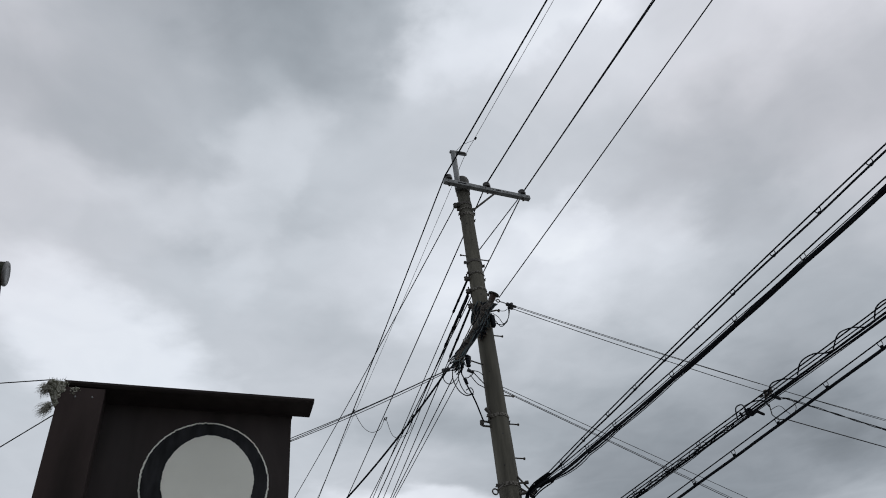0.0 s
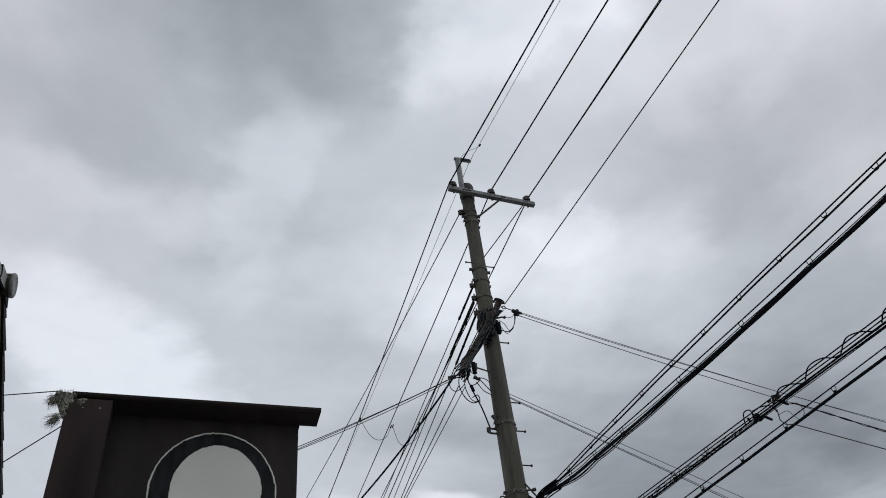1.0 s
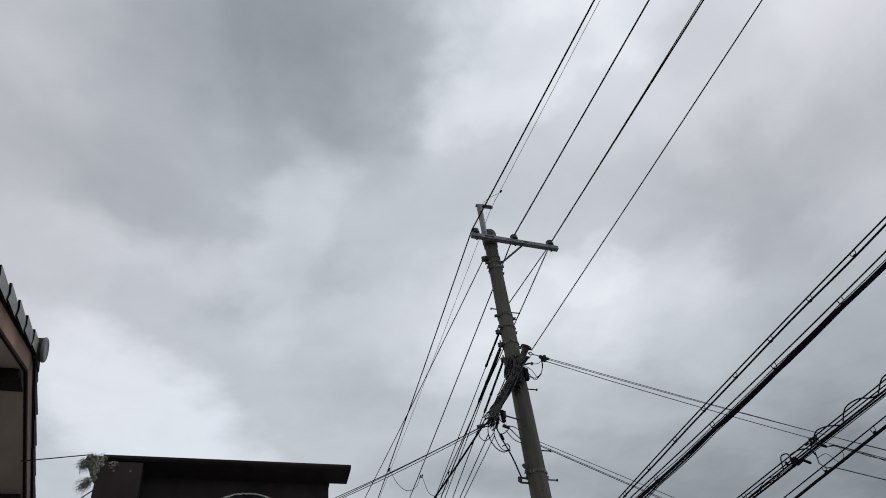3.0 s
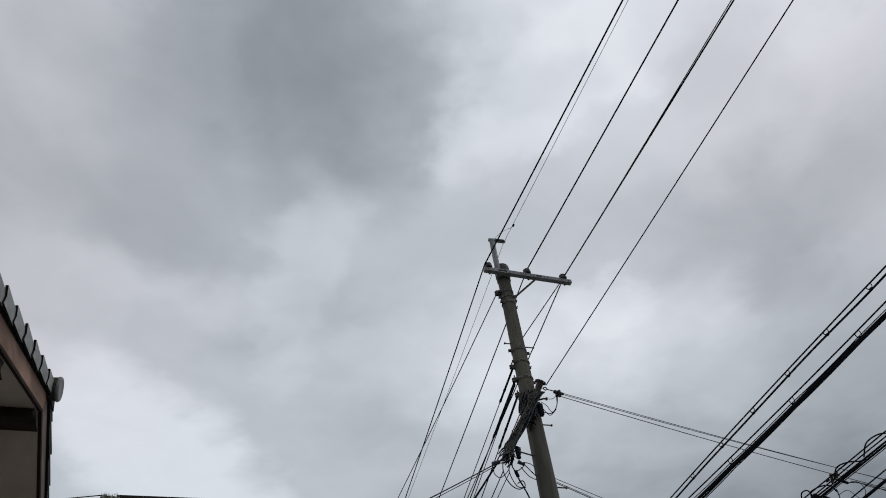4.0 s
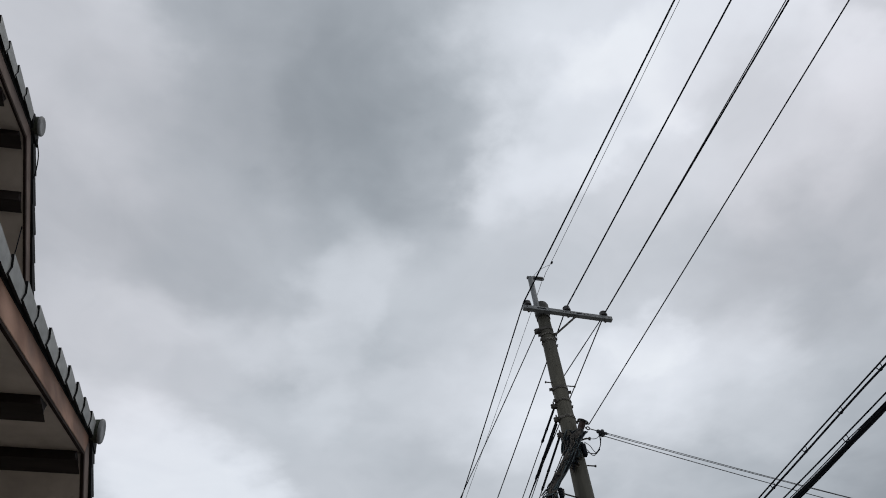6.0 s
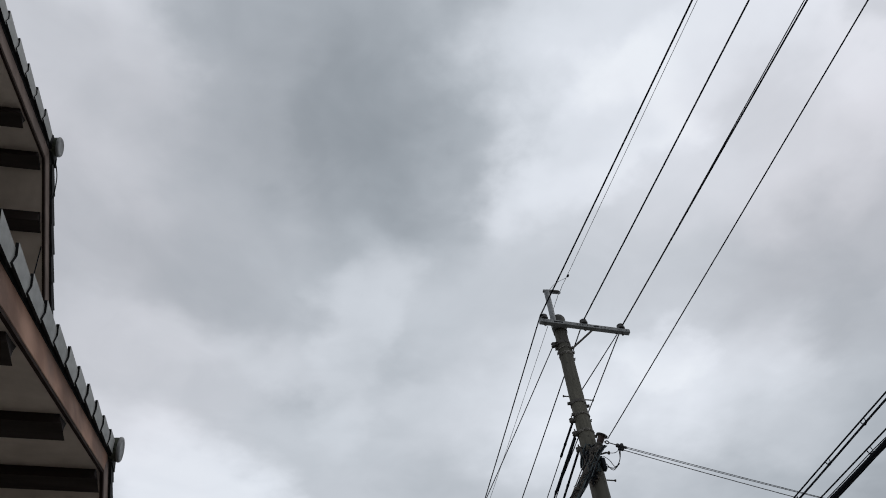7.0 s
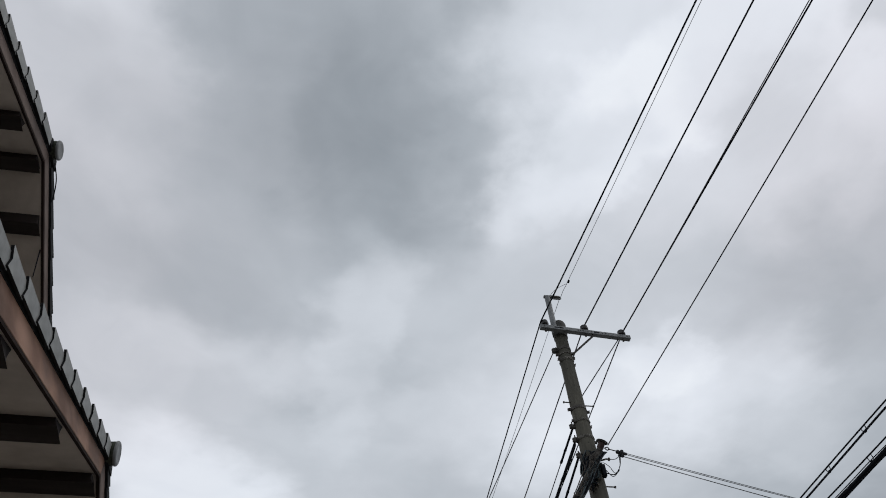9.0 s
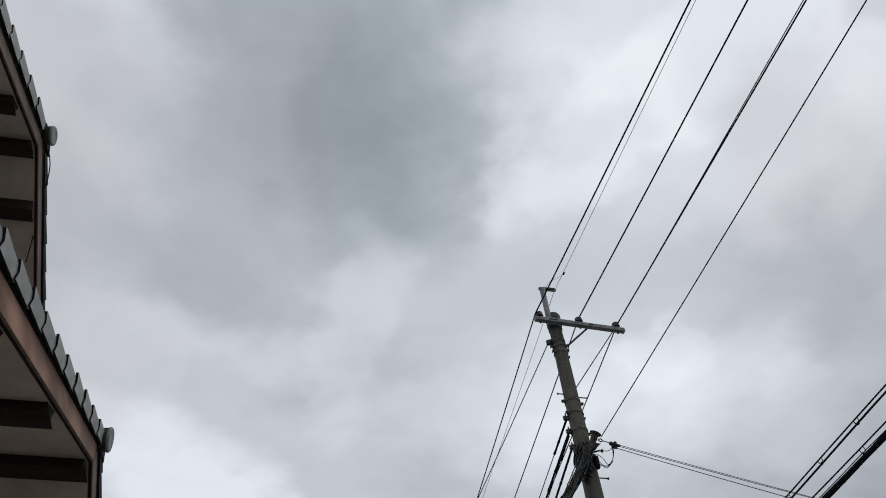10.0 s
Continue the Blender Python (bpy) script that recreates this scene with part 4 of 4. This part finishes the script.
for pts, r in (([(5.51, 5.72, 5.628), (5.61, 5.84, 5.588), (5.72, 5.90, 5.578), *span((5.80, 5.88, 5.578), 86, 12, -0.15, 0.001)], 0.0055),
               ):
    wire("drop_wire", pts, r, M_GREYWIRE, "thin drop wire leaving a splice closure sideways", "drop wire", "drop wires")
for ph in (0, math.pi):
    line = [Vector((5.585, 5.63, 5.640))]
    for k in range(240):
        s = 12 * (k / 239) ** 1.2
        p = span((5.64, 5.585, 5.625), 86, s, -0.193, 0.002, steps=1)[1] if s > 0 else Vector((5.64, 5.585, 5.625))
        line.append(p + Vector((0, math.cos(s * 15 + ph), math.sin(s * 15 + ph))) * 0.0058)
    wire("drop_wire", line, 0.0038, M_BLACK, "thin twisted drop wire leaving a splice closure sideways", "drop wire", "drop wires")
wire("drop_wire", curve([(5.53, 5.75, 5.585), (5.60, 5.69, 5.60), (5.73, 5.75, 5.575), (5.81, 5.78, 5.575), (5.80, 5.69, 5.60), (5.68, 5.59, 5.62), (5.57, 5.57, 5.62)], 8), 0.0032, M_GREYWIRE,
     "thin curl of drop wire beside a splice closure", "drop wire", "drop wires")

# ---- fittings and cable knot on the pole ----
# brown spool on its short arm, and the dead-end clamp
bm = bmesh.new()
ax = Vector((0.40, -0.42, 0.91)).normalized()
fc = Vector((3.902, 8.19, 8.80))
u = Vector((0.91, 0, -0.40)).normalized()
v = ax.cross(u)
lathe(bm, fc - ax * 0.34, ax, [(0, 0.036), (0.02, 0.046), (0.13, 0.046), (0.15, 0.036), (0.21, 0.036), (0.25, 0.047), (0.33, 0.047)], 16)
spool = fitting("spool_insulator", bm, M_BROWNPORC, "red-brown glazed spool insulator")
bm = bmesh.new()
tube(bm, [fc + (u * math.cos(a) + v * math.sin(a)) * 0.070 for a in (2 * math.pi * k / 28 for k in range(29))], 0.011, 6)
lathe(bm, fc - ax * 0.012, ax, [(0, 0.042), (0.024, 0.042)], 14)
for k in range(6):
    d = u * math.cos(math.pi * k / 3) + v * math.sin(math.pi * k / 3)
    tube(bm, [fc + d * 0.03, fc + d * 0.070], 0.009, 5)
part("flange", bm, M_CAP, spool, "dark open-spoked flange", smooth=True)
bm = bmesh.new()
tube(bm, [(3.80, 8.26, 8.52), (3.90, 8.20, 8.52), (3.93, 8.20, 8.52)], 0.012, 8)
lathe(bm, (3.93, 8.20, 8.52), (1, 0, 0), [(0, 0.024), (0.02, 0.024)], 6)
fitting("bracket_bolt", bm, M_RUST)
bm = bmesh.new()
tube(bm, curve([(3.93, 8.22, 8.72), (3.97, 8.22, 8.74), (3.99, 8.22, 8.71), (3.96, 8.22, 8.69), (3.93, 8.22, 8.72)], 6), 0.008, 6)
tube(bm, [(3.98, 8.22, 8.71), (4.08, 8.2, 8.665)], 0.007, 6)
fitting("shackle", bm, M_RUST)
bm = bmesh.new()
for q, r, ln in (((4.07, 8.2, 8.66), 0.028, 0.05), ((4.12, 8.19, 8.65), 0.036, 0.045), ((4.10, 8.22, 8.625), 0.025, 0.08), ((4.15, 8.2, 8.64), 0.02, 0.07)):
    lathe(bm, q, (1, 0, -0.25), [(0, r * 0.6), (0.012, r), (ln - 0.012, r), (ln, r * 0.6)], 10)
fitting("dead_end_clamp", bm, M_GREYWIRE, "black dead-end clamp")
for pts, r in (([(4.10, 8.2, 8.60), (4.07, 8.2, 8.42), (3.97, 8.2, 8.28), (3.85, 8.2, 8.29)], 0.0065), ([(3.92, 8.2, 8.52), (4.03, 8.2, 8.53), (4.13, 8.2, 8.62)], 0.0045),
               ([(3.85, 8.2, 8.46), (3.92, 8.2, 8.40), (3.98, 8.2, 8.30), (4.07, 8.2, 8.42), (4.12, 8.2, 8.60)], 0.0045), ([(3.86, 8.2, 8.34), (3.94, 8.21, 8.25), (4.03, 8.2, 8.33), (4.05, 8.2, 8.36)], 0.005)):
    bm = bmesh.new()
    tube(bm, curve(pts, 8), r, 6)
    fitting("cable_loop", bm, M_BLACK)
bm = bmesh.new()
block(bm, (3.80, 8.17, 8.23), (3.855, 8.24, 8.42), 0.014)
fitting("terminal_block", bm, M_BLACK, "blue-black terminal block")
# the taped bundle crossing the shaft
axis = [Vector(p) for p in ((3.85, 8.23, 8.66), (3.75, 8.20, 8.52), (3.675, 8.18, 8.36), (3.51, 8.18, 8.07), (3.34, 8.19, 7.79), (3.245, 8.2, 7.63))]
bm = bmesh.new()
tube(bm, curve(axis, 10), 0.060, 14, 0.036)
for q in bm.verts:
    q.co += Vector((noise.noise(q.co * 9), noise.noise(q.co * 9 + Vector((7, 0, 0))), 0)) * 0.035
fitting("cable_wrap", bm, M_TAPE, "grey-brown wrapped cable bundle")
for k in range(26):
    ph, sp = rng.uniform(0, 6.28), rng.uniform(-1.4, 1.4)
    off = rng.uniform(0.035, 0.075)
    pts = []
    for i, p in enumerate(curve(axis, 5)):
        u = i / 25
        sw = 1.0 + 0.5 * noise.noise((u * 4, k * 1.7, 5.0))
        pts.append(p + Vector((math.cos(ph + sp * u), math.sin(ph + sp * u) * 0.6, math.sin(ph + sp * u) * 0.35)) * off * sw * (1.15 - 0.45 * u) + Vector((0, 0, 0.025 * noise.noise((u * 7, k * 2.1, 0)))))
    bm = bmesh.new()
    tube(bm, pts, rng.uniform(0.007, 0.015), 7)
    fitting("bundled_cable", bm, (M_TAPE, M_BLACK, M_TAN, M_BLACK, M_GREEN)[k % 5])
for k in range(30):
    z0 = rng.uniform(8.30, 8.74)
    a = rng.uniform(190, 262) if z0 > 8.55 else rng.uniform(170, 205)
    r = pole_radius(z0) + 0.015
    bm = bmesh.new()
    pts = []
    for j in range(4):
        aa = radians(a + j * rng.uniform(8, 22))
        pts.append((PX + r * math.cos(aa) * rng.uniform(1, 1.15), PY + r * math.sin(aa) * rng.uniform(1, 1.2), z0 - j * rng.uniform(0.03, 0.09)))
    tube(bm, curve(pts, 5), rng.uniform(0.007, 0.014), 5)
    fitting("cable_tail", bm, (M_BLACK, M_TAN, M_GREEN)[k % 3])
# loose ends gathered over the shaft below the spool
for k in range(86):
    z0 = rng.uniform(8.36, 8.72)
    a0 = rng.uniform(196, 298)
    r = pole_radius(z0) + rng.uniform(0.010, 0.065)
    sweep, fall = rng.uniform(-4, 15), rng.uniform(0.03, 0.085)
    pts = [(PX + (r + rng.uniform(-0.012, 0.012)) * math.cos(radians(a0 - j * sweep)), PY + r * math.sin(radians(a0 - j * sweep)), max(8.24, z0 - j * fall)) for j in range(5)]
    bm = bmesh.new()
    tube(bm, curve(pts, 4), rng.uniform(0.004, 0.011), 5)
    fitting("cable_tail", bm, (M_TAPE, M_GREEN, M_BLACK, M_TAN, M_BLACK, M_GREEN)[k % 6])
# a tangle of thin wires over the bundle
tangle = curve(axis, 5)
for k in range(16):
    i = rng.randrange(0, len(tangle) - 9)
    pts = []
    for j in range(5):
        p = tangle[min(len(tangle) - 1, i + j * 2)]
        pts.append(p + Vector((rng.uniform(-0.07, 0.07), rng.uniform(-0.09, -0.02), rng.uniform(-0.04, 0.04))))
    bm = bmesh.new()
    tube(bm, curve(pts, 4), rng.uniform(0.003, 0.0065), 5)
    fitting("tangled_wire", bm, (M_BLACK, M_TAN, M_BLACK, M_GREEN, M_BLACK, M_TAPE)[k % 6])
# frayed lower end of the bundle, fanning out
for k in range(44):
    p = Vector((3.28 + rng.uniform(-0.05, 0.06), 8.2 + rng.uniform(-0.05, 0.05), 7.64 + rng.uniform(-0.05, 0.08)))
    q = p + Vector((rng.uniform(-0.16, 0.02), rng.uniform(-0.05, 0.05), rng.uniform(-0.24, -0.08)))
    m = (p + q) / 2 + Vector((rng.uniform(-0.03, 0.03), 0, rng.uniform(-0.02, 0.02)))
    bm = bmesh.new()
    tube(bm, curve([p, m, q], 4), rng.uniform(0.005, 0.011), 5)
    fitting("cable_tail", bm, (M_GREEN, M_BLACK, M_GREEN, M_TAN)[k % 4])
# connectors, arrester and curling tails below
for p, q, r, mat in (((3.01, 8.2, 7.42), (3.11, 8.2, 7.455), 0.028, M_GREYWIRE), ((3.35, 8.2, 7.47), (3.44, 8.2, 7.435), 0.022, M_GREYWIRE), ((3.30, 8.2, 7.34), (3.325, 8.2, 7.25), 0.022, M_BLACK),
                     ((3.37, 8.2, 7.70), (3.38, 8.2, 7.52), 0.030, M_BLACK), ((3.41, 8.22, 7.70), (3.40, 8.22, 7.60), 0.026, M_PORCELAIN)):
    p, q = Vector(p), Vector(q)
    ln = (q - p).length
    bm = bmesh.new()
    prof = [(0, r * 0.5)]
    for k in range(5):
        prof += [(ln * (k + 0.2) / 5, r), (ln * (k + 0.7) / 5, r), (ln * (k + 0.9) / 5, r * 0.72)]
    lathe(bm, p, q - p, prof + [(ln, r * 0.5)], 10)
    fitting("connector", bm, mat, "black ribbed connector")
bm = bmesh.new()
tube(bm, [(3.40, 8.24, 7.66), (3.655, 8.37, 7.70)], 0.010, 6)
fitting("bracket_rod", bm, M_RUST)
for pts, r in (([(3.02, 8.2, 7.38), (3.02, 8.2, 7.28), (3.09, 8.2, 7.23), (3.20, 8.2, 7.33), (3.27, 8.2, 7.48)], 0.0055),
               ([(3.18, 8.2, 7.57), (3.14, 8.2, 7.33), (3.20, 8.2, 7.15), (3.30, 8.2, 7.08), (3.39, 8.2, 7.13), (3.37, 8.2, 7.20), (3.30, 8.2, 7.16)], 0.0065),
               ([(3.24, 8.2, 7.54), (3.22, 8.2, 7.30), (3.29, 8.2, 7.12), (3.40, 8.2, 7.11)], 0.0055),
               ([(3.38, 8.2, 7.40), (3.46, 8.2, 7.28), (3.55, 8.26, 7.28), (3.645, 8.40, 7.36)], 0.0055), ([(3.44, 8.2, 7.43), (3.53, 8.26, 7.39), (3.645, 8.40, 7.42)], 0.007),
               ([(3.32, 8.2, 7.24), (3.43, 8.26, 7.05), (3.545, 8.36, 6.83)], 0.0105), ([(3.42, 8.2, 7.47), (3.53, 8.26, 7.50), (3.645, 8.40, 7.56)], 0.0055),
               ([(3.30, 8.2, 7.52), (3.26, 8.18, 7.40), (3.30, 8.2, 7.32)], 0.009), ([(3.37, 8.2, 7.50), (3.42, 8.18, 7.42), (3.36, 8.2, 7.36), (3.31, 8.2, 7.34)], 0.006),
               ([(3.10, 8.2, 7.46), (3.18, 8.2, 7.50), (3.24, 8.2, 7.56)], 0.010), ([(3.09, 8.2, 7.44), (3.18, 8.18, 7.44), (3.26, 8.2, 7.54)], 0.007)):
    bm = bmesh.new()
    tube(bm, curve(pts, 8), r, 6)
    fitting("cable_loop", bm, M_BLACK)
# clevises where the low-voltage lines end
for z in (9.22, 8.98, 8.71):
    bm = bmesh.new()
    block(bm, (3.590, 8.375, z - 0.028), (PX - pole_radius(z) + 0.01, 8.425, z + 0.028), 0.008)
    tube(bm, [(3.605, 8.36, z - 0.05), (3.605, 8.36, z + 0.05)], 0.010, 6)
    lathe(bm, (3.60, 8.40, z - 0.03), (0, 0, 1), [(0, 0.022), (0.012, 0.026), (0.03, 0.017), (0.048, 0.026), (0.06, 0.022)], 10)
    fitting("clevis", bm, M_RUST, "weathered steel clevis")
# hook and guy clamp lower down, the eye and the messenger anchors
bm = bmesh.new()
tube(bm, curve([(3.66, 8.41, 6.845), (3.60, 8.40, 6.85), (3.54, 8.40, 6.845), (3.52, 8.40, 6.815), (3.545, 8.40, 6.79), (3.60, 8.40, 6.785), (3.66, 8.41, 6.79)], 6), 0.013, 6)
block(bm, (3.515, 8.385, 6.80), (3.56, 8.42, 6.865), 0.006)
fitting("cable_hook", bm, M_RUST, "dark steel cable hook")
bm = bmesh.new()
block(bm, (-0.016, -0.02, -0.07), (0.016, 0.02, 0.07), 0.006, Matrix.Translation((3.635, 8.36, 6.965)) @ Matrix.Rotation(radians(-38), 4, "Y"))
fitting("clamp_plate", bm, M_RUST)
bm = bmesh.new()
tube(bm, [(3.52 + 0.035 * math.cos(a), 8.25, 5.83 + 0.035 * math.sin(a)) for a in (2 * math.pi * k / 14 for k in range(15))], 0.009, 6)
tube(bm, [(3.55, 8.25, 5.85), (3.64, 8.30, 5.93)], 0.012, 6)
fitting("eye_bolt", bm, M_RUST)
for p, q, r in (((3.85, 8.29, 6.06), (3.99, 8.24, 5.83), 0.011), ((3.84, 8.28, 5.83), (4.02, 8.24, 5.86), 0.018), ((3.85, 8.28, 5.97), (3.94, 8.25, 5.97), 0.012), ((3.86, 8.28, 5.90), (3.97, 8.24, 5.80), 0.014)):
    bm = bmesh.new()
    tube(bm, [p, q], r, 7)
    lathe(bm, q, Vector(q) - Vector(p), [(-0.02, r * 1.8), (0.02, r * 1.8)], 6)
    fitting("anchor_rod", bm, M_RUST)
for k in range(7):
    bm = bmesh.new()
    p = Vector((3.93, 8.25, 5.84)) + Vector((rng.uniform(-0.03, 0.04), rng.uniform(-0.03, 0.03), rng.uniform(-0.06, 0.05)))
    tube(bm, curve([p + Vector((-0.05, 0, -0.35 - 0.1 * k)), p + Vector((-0.02, 0, -0.12)), p + Vector((0.03, -0.15, -0.02)), p + Vector((0.07, -0.5, -0.05))], 6), rng.uniform(0.006, 0.011), 6)
    fitting("cable_tail", bm, M_BLACK)

# ---- small wires at the house and the tower ----
wire("house_wire", [(-1.25, 4.857, 4.63), (-0.77, 4.39, 4.410)], 0.0032, M_GREYWIRE, "thin wire from the bargeboard to the canopy corner", "wire")
wire("house_wire", curve([(-2.15, 4.70, 3.05), (-1.4, 4.58, 3.66), (-0.724, 4.46, 4.235)], 6), 0.0032, M_GREYWIRE, "thin wire from the house wall to the tower", "wire")
bm = bmesh.new()
tube(bm, curve([(-2.13, 3.61, 7.20), (-2.115, 3.66, 7.165), (-2.117, 3.74, 7.15), (-2.127, 3.83, 7.09), (-2.135, 3.87, 7.01)], 6), 0.0045, 6)
part("loose_wire", bm, M_BLACK, house, "loose black wire below the ridge end", smooth=True)
bm = bmesh.new()
tube(bm, [(-2.19, 4.135, 6.935), (-2.19, 4.286, 6.648)], 0.0045, 6)
part("stay_wire", bm, M_BLACK, house, "thin dark stay wire", smooth=True)
